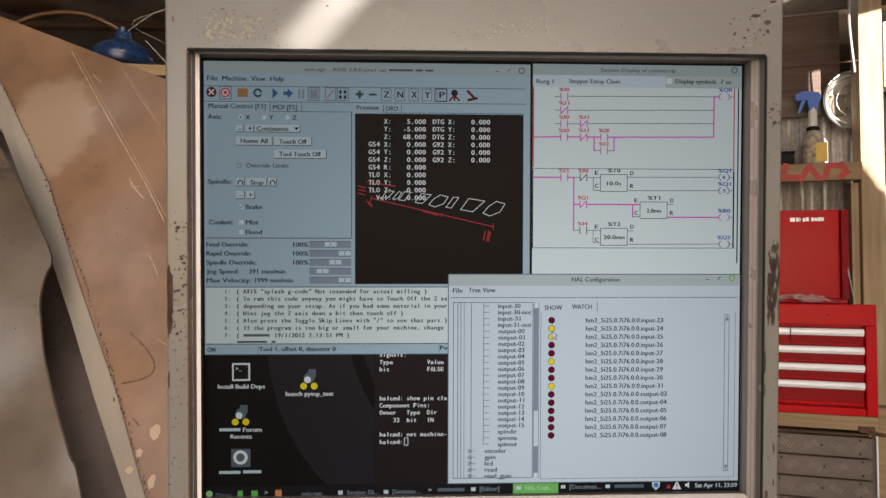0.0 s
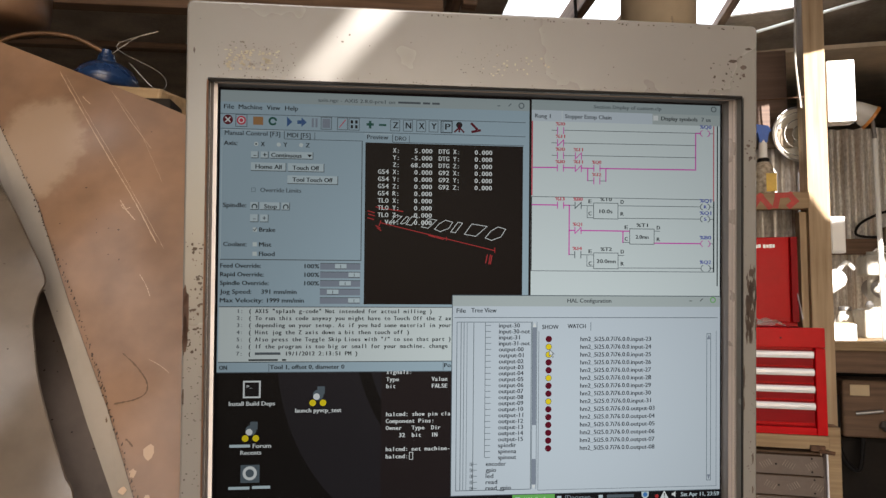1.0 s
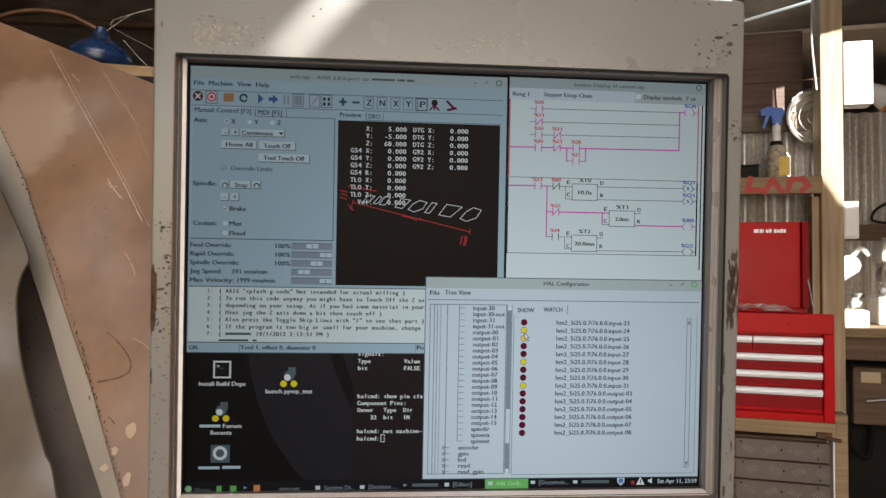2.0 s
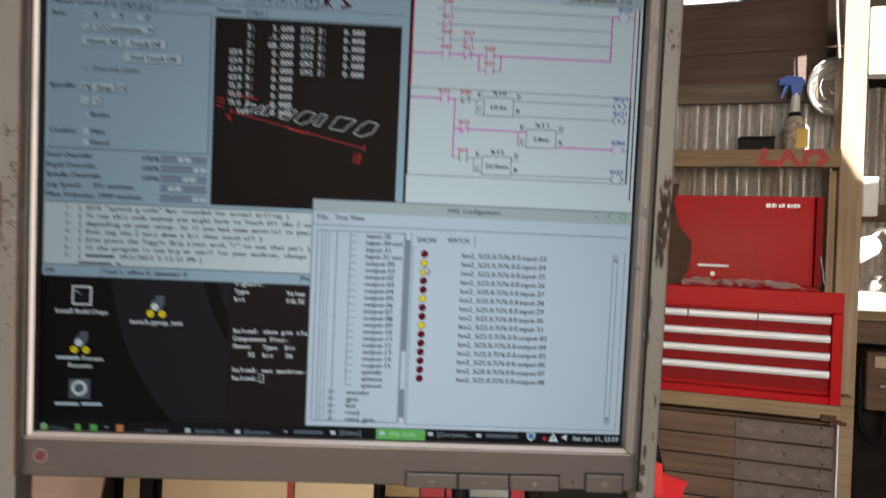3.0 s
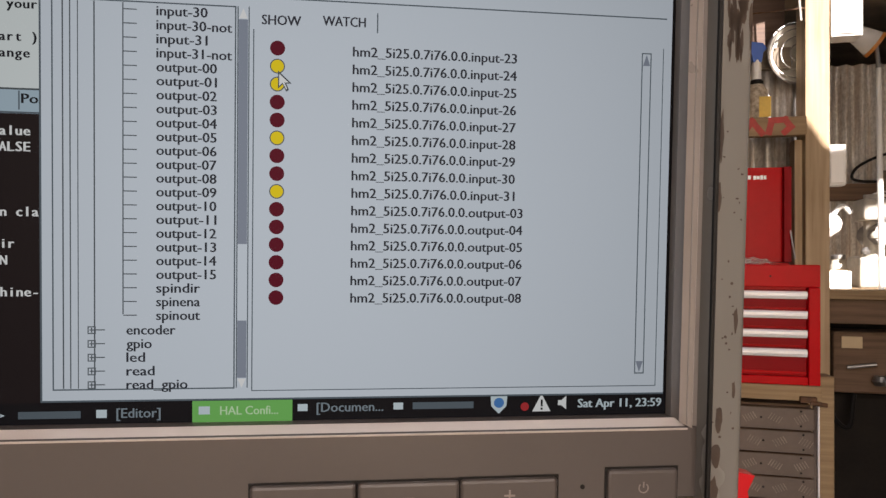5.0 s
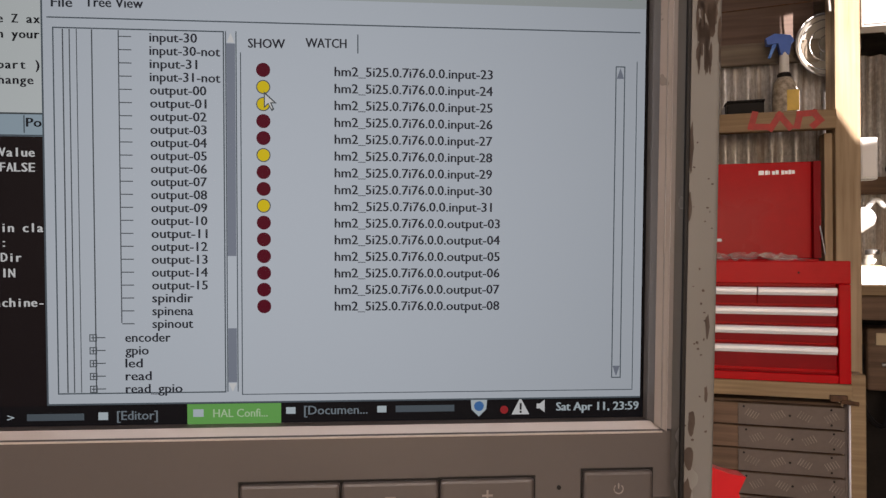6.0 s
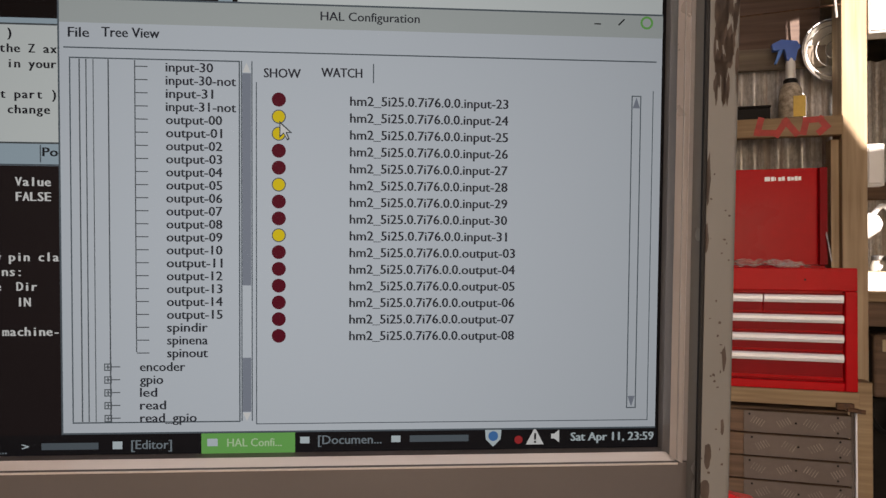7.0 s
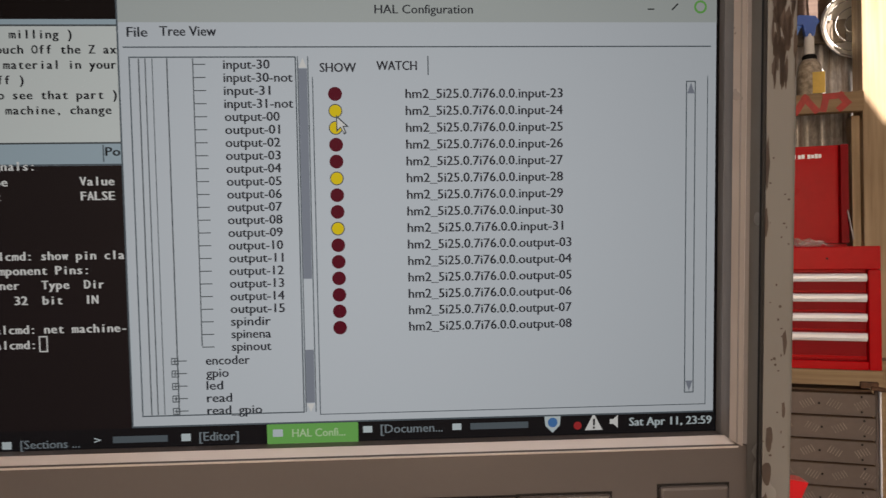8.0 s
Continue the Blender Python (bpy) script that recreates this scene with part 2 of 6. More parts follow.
def with_sheen(m, centre, reach, pale):
    """A copy of a sheet paint with one soft ragged reflection painted in as a pale patch."""
    m = m.copy()
    m.name = "sheen_sheet"
    t = m.node_tree
    b = t.nodes["Principled BSDF"]
    co = t.nodes.new("ShaderNodeTexCoord")
    mp = t.nodes.new("ShaderNodeMapping")
    mp.vector_type = "TEXTURE"
    mp.inputs["Location"].default_value, mp.inputs["Scale"].default_value = centre, reach
    ln = t.nodes.new("ShaderNodeVectorMath")
    ln.operation = "LENGTH"
    n = t.nodes.new("ShaderNodeTexNoise")
    n.inputs["Scale"].default_value, n.inputs["Detail"].default_value, n.inputs["Roughness"].default_value = 45, 6, 0.65
    ad = t.nodes.new("ShaderNodeMath")
    ad.operation = "MULTIPLY_ADD"
    ad.inputs[1].default_value = 0.75
    rg = t.nodes.new("ShaderNodeMapRange")
    rg.interpolation_type = "SMOOTHSTEP"
    rg.inputs["From Min"].default_value, rg.inputs["From Max"].default_value = 1.1, 1.45
    rg.inputs["To Min"].default_value, rg.inputs["To Max"].default_value = 0.9, 0.0
    t.links.new(co.outputs["Object"], mp.inputs[0])
    t.links.new(co.outputs["Object"], n.inputs["Vector"])
    t.links.new(mp.outputs[0], ln.inputs[0])
    t.links.new(n.outputs[0], ad.inputs[0])
    t.links.new(ln.outputs["Value"], ad.inputs[2])
    t.links.new(ad.outputs[0], rg.inputs["Value"])
    mm = t.nodes.new("ShaderNodeMix")
    mm.data_type = "RGBA"
    mm.inputs["B"].default_value = (*pale, 1)
    t.links.new(rg.outputs[0], mm.inputs["Factor"])
    t.links.new(b.inputs["Base Color"].links[0].from_socket, mm.inputs["A"])
    t.links.new(mm.outputs["Result"], b.inputs["Base Color"])
    return m


# the guard's soft light reflection, painted into its base colour
TAN_SHEEN = with_sheen(TAN, (-0.466, 0.31, 1.572), (0.052, 0.2, 0.075), (0.25, 0.175, 0.118))
TAN_GREY = material("grey_flange", (0.29, 0.25, 0.21), 0.36, 0.0, 0.15, scale=9, fine=90, bump=0.1)
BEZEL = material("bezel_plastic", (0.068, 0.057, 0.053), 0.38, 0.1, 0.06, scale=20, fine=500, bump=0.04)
# pale lip colour stands in for the highlight on the lower chamfer
LIP = material("lit_lip_low", (0.6, 0.53, 0.49), 0.35, 0.3, 0.05, scale=40)
BLACK = material("black_plastic", (0.011, 0.010, 0.010), 0.55, 0, 0.3, scale=30, fine=200, spec=0.15)
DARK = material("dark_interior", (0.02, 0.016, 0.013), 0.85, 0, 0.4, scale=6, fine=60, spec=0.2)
RED = material("red_enamel", (0.5, 0.003, 0.007), 0.3, 0, 0.14, scale=5, fine=60, bump=0.03, spec=0.08)
# the chest's red, darkened to paint shade on recessed fronts, tray and lid edges
RED_SHADED = material("red_shaded", (0.26, 0.003, 0.007), 0.4, 0, 0.14, scale=5, fine=60, spec=0.08)
ALU = material("aluminium_trim", (0.84, 0.86, 0.92), 0.35, 0.1, 0.08, scale=12, fine=200)
STEEL = material("steel", (0.35, 0.34, 0.33), 0.4, 0.9, 0.2, scale=15)
ZINC = iron_material("corrugated_iron", (0.72, 0.71, 0.7), (0.26, 0.18, 0.12), (0.14, 0.11, 0.09), 0.4)
PINE = wood_material("pine", (0.34, 0.24, 0.135), (0.19, 0.12, 0.06), 0)
PINE_UP = wood_material("pine_post", (0.43, 0.32, 0.2), (0.25, 0.17, 0.095), 2)
BROWN_WOOD = wood_material("brown_board", (0.17, 0.1, 0.06), (0.085, 0.05, 0.03), 0)
RAFTER = wood_material("rafter", (0.22, 0.135, 0.085), (0.08, 0.048, 0.03), 0)
CONCRETE = material("concrete", (0.125, 0.112, 0.095), 0.85, 0, 0.35, scale=3, fine=40, bump=0.3, stain=0.4)
WHITE = material("white_plastic", (0.78, 0.77, 0.74), 0.4, 0, 0.05)
BLUE = material("blue_enamel", (0.008, 0.027, 0.085), 0.25, 0, 0.25, scale=30, fine=120)
CREAM = material("cream_board", (0.56, 0.43, 0.265), 0.55, 0, 0.1, scale=5, fine=60, bump=0.1)
TREAD = material("grey_patterned", (0.125, 0.094, 0.08), 0.55, 0.1, 0.2, scale=12, fine=90, bump=0.2)

# ---------------------------------------------------------------- the shed
structure("floor", box(-4, 6, -3.4, 6.4, -0.15, 0.0), CONCRETE, "stained bare concrete workshop floor", "floor")
structure("wall_west", box(-4.1, -4, -3.4, 6.4, 0, 3.0), ZINC, "dull iron-clad shed wall", "wall")
structure("wall_east", box(6, 6.1, -3.4, 6.4, 0, 3.0), ZINC, "dull iron-clad shed wall", "wall")
structure("wall_north", box(-4, 6, 6.4, 6.5, 0, 3.0), material("brown_lining", (0.42, 0.34, 0.26), 0.8, 0, 0.4, scale=3), "dark far wall of the shed", "wall")
bm = box(-4, -1.8, -3.4, -3.3, 0, 3.0)
box(1.2, 6, -3.4, -3.3, 0, 3.0, bm=bm)
box(-1.8, 1.2, -3.4, -3.3, 2.3, 3.0, bm=bm)
structure("wall_south", bm, ZINC, "shed wall with a wide open doorway", "wall")

# roof of dark sheets, clear sheeting, and unseen openings cut to place sun patches
bm = bmesh.new()
Z0, Z1 = 3.0, 3.03
box(-4, 1.38, -0.9, 2.35, Z0, Z1, bm=bm)
box(-4, -0.3, -3.4, -2.3, Z0, Z1, bm=bm)
box(0.15, 1.38, -3.4, -2.3, Z0, Z1, bm=bm)
box(-0.3, 0.15, -3.4, -2.6, Z0, Z1, bm=bm)
box(-0.3, 0.15, -2.425, -2.3, Z0, Z1, bm=bm)
# a slanting split between two thin sheets, added out of view for the panel's sun streak
slab([(-0.3, -2.6, Z0), (-0.135, -2.6, Z0), (-0.135, -2.55, Z0), (-0.072, -2.425, Z0), (-0.3, -2.425, Z0)], (0, 0, 0.003), bm=bm)
slab([(-0.1345, -2.6, Z0), (0.15, -2.6, Z0), (0.15, -2.425, Z0), (-0.053, -2.425, Z0), (-0.117, -2.55, Z0), (-0.1345, -2.55, Z0)], (0, 0, 0.003), bm=bm)
box(-4, -1.2, -2.3, -0.9, Z0, Z1, bm=bm)
box(0.6, 1.38, -2.3, -0.9, Z0, Z1, bm=bm)
box(1.38, 1.68, -3.4, -0.58, Z0, Z1, bm=bm)
# added piece that trims the lower edge of the post's sun patch
slab([(1.38, -0.58, Z0), (1.575, -0.58, Z0), (1.535, -0.44, Z0), (1.499, -0.33, Z0), (1.38, -0.33, Z0)], (0, 0, 0.004), bm=bm)
box(1.38, 1.68, 0.57, 2.35, Z0, Z1, bm=bm)
# added piece that keeps the sun off the wall left of the post
box(1.38, 1.468, -0.325, 0.565, Z0, Z1, bm=bm)
box(1.68, 3.0, -3.4, -0.85, Z0, Z1, bm=bm)
box(1.68, 3.0, -0.04, 2.35, Z0, Z1, bm=bm)
box(3.0, 6, -3.4, 2.35, Z0, Z1, bm=bm)
box(-4, 0.62, 2.35, 6.4, Z0, Z1, bm=bm)
box(2.25, 6, 2.35, 6.4, Z0, Z1, bm=bm)
box(0.62, 2.25, 3.75, 6.4, Z0, Z1, bm=bm)
slab([(1.86, 3.0, 2.984), (2.3, 2.78, 2.984), (2.3, 3.8, 2.984), (2.08, 3.8, 2.984)], (0, 0, 0.008), bm=bm)
structure("ceiling", bm, material("roof_sheet", (0.46, 0.385, 0.31), 0.7, 0.2, 0.4, scale=4, fine=40), "dark underside of the iron roof", "roof")

CLEAR = bpy.data.materials.new("clear_sheeting")
CLEAR.use_nodes = True
t_ = CLEAR.node_tree
tr_ = t_.nodes.new("ShaderNodeBsdfTranslucent")
tr_.inputs[0].default_value = (0.85, 0.88, 0.9, 1)
t_.links.new(tr_.outputs[0], t_.nodes["Material Output"].inputs[0])
bm = corrugated(0.62, 2.25, 2.35, 3.75, 0, period=0.12, amp=0.012)
structure("skylight", bm, CLEAR, "clear corrugated plastic roof sheeting", "skylight", pose(0, 0, 3.0) @ Matrix(((1, 0, 0, 0), (0, 0, 1, 0), (0, 1, 0, 0), (0, 0, 0, 1))))

# added sheet out of view: keeps direct sun from the near roof opening
bm = corrugated(-1.3, 0.7, -2.41, -0.8, 0, period=0.12, amp=0.012)
structure("sun_screen_near", bm, CLEAR, "clear corrugated plastic roof sheeting", "skylight", pose(0, 0, 3.045) @ Matrix(((1, 0, 0, 0), (0, 0, 1, 0), (0, 1, 0, 0), (0, 0, 0, 1))))

# added in place of the tan roof underside, hung lower to catch bounced light
structure("light_catch_board", box(-1.3, 1.6, -1.0, 1.2, -0.01, 0.01), material("tan_board", (0.6, 0.5, 0.38), 0.7, 0, 0.3, scale=3, fine=30), "tan board added under the roof to catch light", "ceiling", pose(3.1, 3.0, 2.72, 9, 0, -19))


def beam(name, m, x, y, z, label, group="roof timbers"):
    ob = thing(name, m, label, "beam", group, "structure")
    part("timber", box(-x / 2, x / 2, -y / 2, y / 2, -z / 2, z / 2, 0.004), RAFTER, ob)
    return ob


for x in (0.3, 0.95, 1.28):
    beam("rafter", pose(x, 3.2, 2.9, 0, 0, 90), 6.2, 0.05, 0.12, "dark weathered roof rafter")
for y in (2.3, 3.8):
    beam("purlin", pose(1.2, y, 2.975), 9.0, 0.07, 0.04, "dark weathered roof purlin")
beam("tie_beam", pose(-0.62, 1.62, 2.36, 0, 0, 0), 1.5, 0.06, 0.13, "dark brown timber tie beam")
for x, w in ((0.02, 0.05), (0.13, 0.04), (0.24, 0.05)):
    beam("stud", pose(x, 1.66, 2.68, 0, 3, 0), w, 0.05, 0.62, "brown timber stud under the roof", "roof timbers")
beam("strut", pose(1.88, 3.1, 2.955, 0, 0, 75), 1.6, 0.045, 0.05, "dark slanting roof strut")
hang = thing("hanging_cable", Matrix.Identity(4), "thin black cable hanging from the roof", "cable")
part("sheath", tube(smooth_path([(0.62, 1.7, 2.99), (0.6, 1.7, 2.6), (0.61, 1.7, 2.3), (0.6, 1.7, 2.2)]), 0.006, seg=8), BLACK, hang)

# ---------------------------------------------------------------- control panel housing
housing = thing("control_panel_housing", PANEL, "grey-beige painted steel control panel housing, chipped and rusty", "control panel")
FY = -0.018


def z_(z):
    return z - 1.4


outer = [(-0.206, z_(1.18)), (-0.206, z_(1.603)), (-0.2048, z_(1.6058)), (-0.202, z_(1.607)), (0.2035, z_(1.607)), (0.2063, z_(1.6058)), (0.2075, z_(1.603)), (0.2075, z_(1.215)), (0.2098, z_(1.2035))]
inner = [(0.2061, z_(1.2032)), (0.2005, z_(1.2052)), (0.1982, z_(1.2081)), (0.1955, z_(1.217)), (0.195, z_(1.232)), (0.1948, z_(1.5525)), (-0.191, z_(1.5525)), (-0.191, z_(1.18))]
bm = slab([(x, FY, z) for x, z in outer + inner], (0, 0.018, 0))
rim = [e for e in bm.edges if all(abs(v.co.y - FY) < 1e-6 for v in e.verts) and all(min((Vector((v.co.x, v.co.z)) - Vector(p)).length for p in outer) < 1e-5 for v in e.verts) and not all(v.co.z < z_(1.2) for v in e.verts)]
bmesh.ops.bevel(bm, geom=rim, offset=0.0018, segments=3, affect="EDGES", profile=0.5)
shell = part("front_frame", bm, PAINT, housing)
part("top_box", box(-0.2055, 0.207, 0.0005, 0.06, z_(1.555), z_(1.6065), 0.002), PAINT, housing)
bm = box(-0.1885, 0.1955, 0.05, 0.0545, z_(1.225), z_(1.5565))
part("back_plate", bm, DARK, housing)
bm = slab([(0.1898, -0.0185, z_(1.2055)), (0.1915, -0.019, z_(1.196)), (0.1935, -0.019, z_(1.176)), (0.2135, -0.019, z_(1.176)), (0.2124, -0.0195, z_(1.19)), (0.2098, -0.0185, z_(1.2033)), (0.2061, -0.0185, z_(1.2028)), (0.2, -0.0185, z_(1.2047)), (0.1965, -0.0185, z_(1.2043))], (0, 0.002, 0))
part("torn_tab", bm, PAINT, housing, "bent torn steel tab with chipped paint")

column = thing("support_column", PANEL, "thick tan-painted steel tube above the control panel", "tube")
bm = tube([(0.151, 0.03, z_(1.6065)), (0.151, 0.03, z_(1.95))], 0.0295, seg=32)
part("tube", bm, material("tan_tube", (0.34, 0.27, 0.19), 0.5, 0, 0.2, scale=14, bump=0.2, stain=0.3), column, smooth=True)
part("collar", tube([(0.151, 0.03, z_(1.652)), (0.151, 0.03, z_(1.66))], 0.0305, seg=32), DARK, column)

# ---------------------------------------------------------------- monitor
monitor = thing("monitor", PANEL, "lit flat monitor with a silver-brown bezel, showing machine control windows", "monitor")
X0, X1, ZT, ZB = -0.188, 0.1893, z_(1.5515), z_(1.2492)


def bezel_bar(outer, inner, fy, iy):
    """One mitred bar of the bezel: outer and inner edge ends as (x, z) pairs."""
    bm = bmesh.new()
    (a, b), (c, d) = outer, inner
    mid = [tuple(p[k] + (q[k] - p[k]) * 0.72 for k in (0, 1)) for p, q in ((a, c), (b, d))]
    ring = [(a, 0.03), (a, fy + 0.001), (tuple(a[k] + (c[k] - a[k]) * 0.06 for k in (0, 1)), fy), (mid[0], fy), (c, iy), (c, 0.004)]
    ring2 = [(b, 0.03), (b, fy + 0.001), (tuple(b[k] + (d[k] - b[k]) * 0.06 for k in (0, 1)), fy), (mid[1], fy), (d, iy), (d, 0.004)]
    v1 = [bm.verts.new((p[0], y, p[1])) for p, y in ring]
    v2 = [bm.verts.new((p[0], y, p[1])) for p, y in ring2]
    for i in range(len(v1) - 1):
        bm.faces.new((v1[i], v1[i + 1], v2[i + 1], v2[i]))
    bmesh.ops.recalc_face_normals(bm, faces=bm.faces[:])
    return bm


OX0, OX1, OZT, OZB = -0.1925, 0.1968, z_(1.558), z_(1.2228)
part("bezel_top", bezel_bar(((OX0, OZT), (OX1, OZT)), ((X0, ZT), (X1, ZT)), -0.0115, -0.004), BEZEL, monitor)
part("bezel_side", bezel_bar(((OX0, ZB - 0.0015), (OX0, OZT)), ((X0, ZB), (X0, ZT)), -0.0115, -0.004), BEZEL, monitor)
# right side painted paler than the other bars, for the light it catches
part("bezel_side", bezel_bar(((OX1, ZB - 0.0015), (OX1, OZT)), ((X1, ZB), (X1, ZT)), -0.0115, -0.004), material("lit_bezel_side", (0.19, 0.17, 0.16), 0.34, 0.1, 0.1, scale=20, fine=400), monitor, "bezel side painted paler, as if lit")
bm = bmesh.new()
prof = [(OZB, 0.03), (OZB, -0.0095), (OZB + 0.0015, -0.0115), (ZB - 0.0015, -0.0115), (ZB, -0.0055), (ZB, 0.004)]
va = [bm.verts.new((OX0 if i < 4 else X0, y, z)) for i, (z, y) in enumerate(prof)]
vb = [bm.verts.new((OX1 if i < 4 else X1, y, z)) for i, (z, y) in enumerate(prof)]
for i in range(len(va) - 1):
    bm.faces.new((va[i], vb[i], vb[i + 1], va[i + 1]))
bm.faces.new(va)
bm.faces.new(vb[::-1])
bmesh.ops.recalc_face_normals(bm, faces=bm.faces[:])
part("bezel_bottom", bm, BEZEL, monitor)
# lips: bright low and left, dimmer right and top; light put into colour
part("inner_lip", slab([(X0 - 0.002, -0.0119, ZB - 0.0017), (X1 + 0.0025, -0.0119, ZB - 0.0017), (X1 + 0.0005, -0.0057, ZB + 0.0003), (X0 - 0.0005, -0.0057, ZB + 0.0003)], (0, 0.0004, -0.0006)), LIP, monitor, "lower lip with a painted highlight")
part("inner_lip", slab([(X0 - 0.0044, -0.0128, ZB - 0.0015), (X0 + 0.0012, -0.008, ZB), (X0 + 0.0012, -0.008, ZT + 0.0003), (X0 - 0.0044, -0.0128, ZT + 0.004)], (-0.0004, 0.0006, 0)), material("lit_lip_left", (0.82, 0.76, 0.72), 0.3, 0.0, 0.06, scale=40), monitor, "left lip with a painted highlight")
part("inner_lip", slab([(X1 + 0.0002, -0.0098, ZB), (X1 + 0.0036, -0.0124, ZB - 0.0015), (X1 + 0.0036, -0.0124, ZT + 0.004), (X1 + 0.0002, -0.0098, ZT + 0.0003)], (0.0004, 0.0006, 0)), material("dim_lip_right", (0.3, 0.26, 0.24), 0.3, 0.3, 0.1, scale=40), monitor, "right lip painted dimmer than the left")
part("inner_lip", slab([(X0 - 0.0001, -0.0098, ZT + 0.0003), (X1 + 0.0002, -0.0098, ZT + 0.0003), (X1 + 0.003, -0.0124, ZT + 0.0034), (X0 - 0.0036, -0.0124, ZT + 0.0034)], (0, 0.0006, 0.0004)), material("shaded_lip_top", (0.24, 0.19, 0.155), 0.35, 0.2, 0.1, scale=40), monitor, "upper lip with brown shading painted in")
part("emblem", tube([(-0.1795, -0.0114, z_(1.2365)), (-0.1795, -0.0122, z_(1.2365))], 0.0044, seg=24), material("sticker_ground", (0.2, 0.15, 0.14), 0.5, 0, 0.3, scale=300), monitor, "small round dark red sticker")
part("emblem_face", tube([(-0.1795, -0.0121, z_(1.2365)), (-0.1795, -0.01235, z_(1.2365))], 0.0034, seg=24), material("sticker_red", (0.12, 0.016, 0.024), 0.5, 0, 0.4, scale=400), monitor)
for k, (u0, u1) in enumerate(((-0.1835, -0.179), (-0.1782, -0.1735), (-0.1728, -0.1685))):
    part("plain_bar", box(u0, u1, -0.0118, -0.0114, z_(1.2275), z_(1.2292)), material("bezel_print", (0.08, 0.065, 0.06), 0.6), monitor)
part("lamp_dot", tube([(0.1555, -0.0114, z_(1.2285)), (0.1555, -0.0118, z_(1.2285))], 0.0008, seg=10), BLACK, monitor)
part("casing", box(-0.188, 0.19, 0.006, 0.045, z_(1.235), z_(1.553)), BLACK, monitor)
KEY_PRINT = material("key_print", (0.2, 0.17, 0.155), 0.5)
for x0, x1, zt in ((0.0478, 0.0808, 1.2322), (0.0813, 0.1139, 1.2322), (0.1143, 0.1466, 1.2324), (0.1637, 0.188, 1.2343)):
    part("button_gap", box(x0 - 0.0006, x1 + 0.0006, -0.0119, -0.0112, OZB - 0.0002, z_(zt) + 0.0006), BLACK, monitor)
    b = part("button", box(x0, x1, -0.0135, -0.010, OZB - 0.0004, z_(zt), 0.0011), BEZEL, monitor)
    xm = (x0 + x1) / 2
    if zt > 1.233:
        part("key_mark", tube([(xm + 0.0016 * math.sin(radians(a)), -0.0136, z_(1.2283) + 0.0016 * math.cos(radians(a))) for a in range(40, 321, 20)], 0.00022, seg=6), KEY_PRINT, b, "power mark")
        part("key_mark", box(xm - 0.0002, xm + 0.0002, -0.0138, -0.0134, z_(1.2285), z_(1.2303)), KEY_PRINT, b)
    else:
        part("key_mark", box(xm - 0.0018, xm + 0.0018, -0.01365, -0.0134, z_(1.2268), z_(1.2274)), KEY_PRINT, b)
        if x0 > 0.1:
            part("key_mark", box(xm - 0.0003, xm + 0.0003, -0.0138, -0.0134, z_(1.2253), z_(1.2289)), KEY_PRINT, b)

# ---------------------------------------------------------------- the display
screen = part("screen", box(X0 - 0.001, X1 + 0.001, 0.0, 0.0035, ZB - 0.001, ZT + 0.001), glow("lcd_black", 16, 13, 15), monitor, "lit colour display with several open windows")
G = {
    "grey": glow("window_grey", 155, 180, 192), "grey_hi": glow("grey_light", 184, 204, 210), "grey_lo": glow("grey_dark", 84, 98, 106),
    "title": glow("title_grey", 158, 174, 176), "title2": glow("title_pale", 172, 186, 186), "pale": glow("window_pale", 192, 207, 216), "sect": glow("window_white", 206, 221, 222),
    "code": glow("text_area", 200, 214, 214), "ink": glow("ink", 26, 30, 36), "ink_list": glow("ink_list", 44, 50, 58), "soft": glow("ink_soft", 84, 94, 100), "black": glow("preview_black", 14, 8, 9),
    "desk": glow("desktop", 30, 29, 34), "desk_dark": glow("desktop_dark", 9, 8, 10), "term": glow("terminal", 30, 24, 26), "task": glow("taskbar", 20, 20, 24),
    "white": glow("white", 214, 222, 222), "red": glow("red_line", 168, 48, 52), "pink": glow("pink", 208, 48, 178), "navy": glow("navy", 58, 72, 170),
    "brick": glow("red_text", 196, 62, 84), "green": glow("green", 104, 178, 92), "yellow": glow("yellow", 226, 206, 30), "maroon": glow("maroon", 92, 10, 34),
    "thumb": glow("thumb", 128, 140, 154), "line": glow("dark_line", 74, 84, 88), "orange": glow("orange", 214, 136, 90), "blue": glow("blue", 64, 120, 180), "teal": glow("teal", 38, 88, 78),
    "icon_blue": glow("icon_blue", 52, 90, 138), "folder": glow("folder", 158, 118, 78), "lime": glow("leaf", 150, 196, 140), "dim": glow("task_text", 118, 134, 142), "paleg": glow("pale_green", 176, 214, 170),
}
LAYER = 0.00013


def sx(u):
    return -W / 2 + u / 1280 * W


def sz(v):
    return H / 2 - v / 1024 * H


def rects(name, rows, layer, col, label=""):
    """Flat panes on the display, rows of left, top, right, bottom in display units."""
    y = -LAYER * layer
    for u0, v0, u1, v1 in rows:
        bm = bmesh.new()
        bm.faces.new([bm.verts.new(p) for p in ((sx(u0), y, sz(v1)), (sx(u1), y, sz(v1)), (sx(u1), y, sz(v0)), (sx(u0), y, sz(v0)))])
        part(name, bm, G[col], screen, label)


def frame_rows(u0, v0, u1, v1, w=1.6):
    return [(u0, v0, u1, v0 + w), (u0, v1 - w, u1, v1), (u0, v0, u0 + w, v1), (u1 - w, v0, u1, v1)]


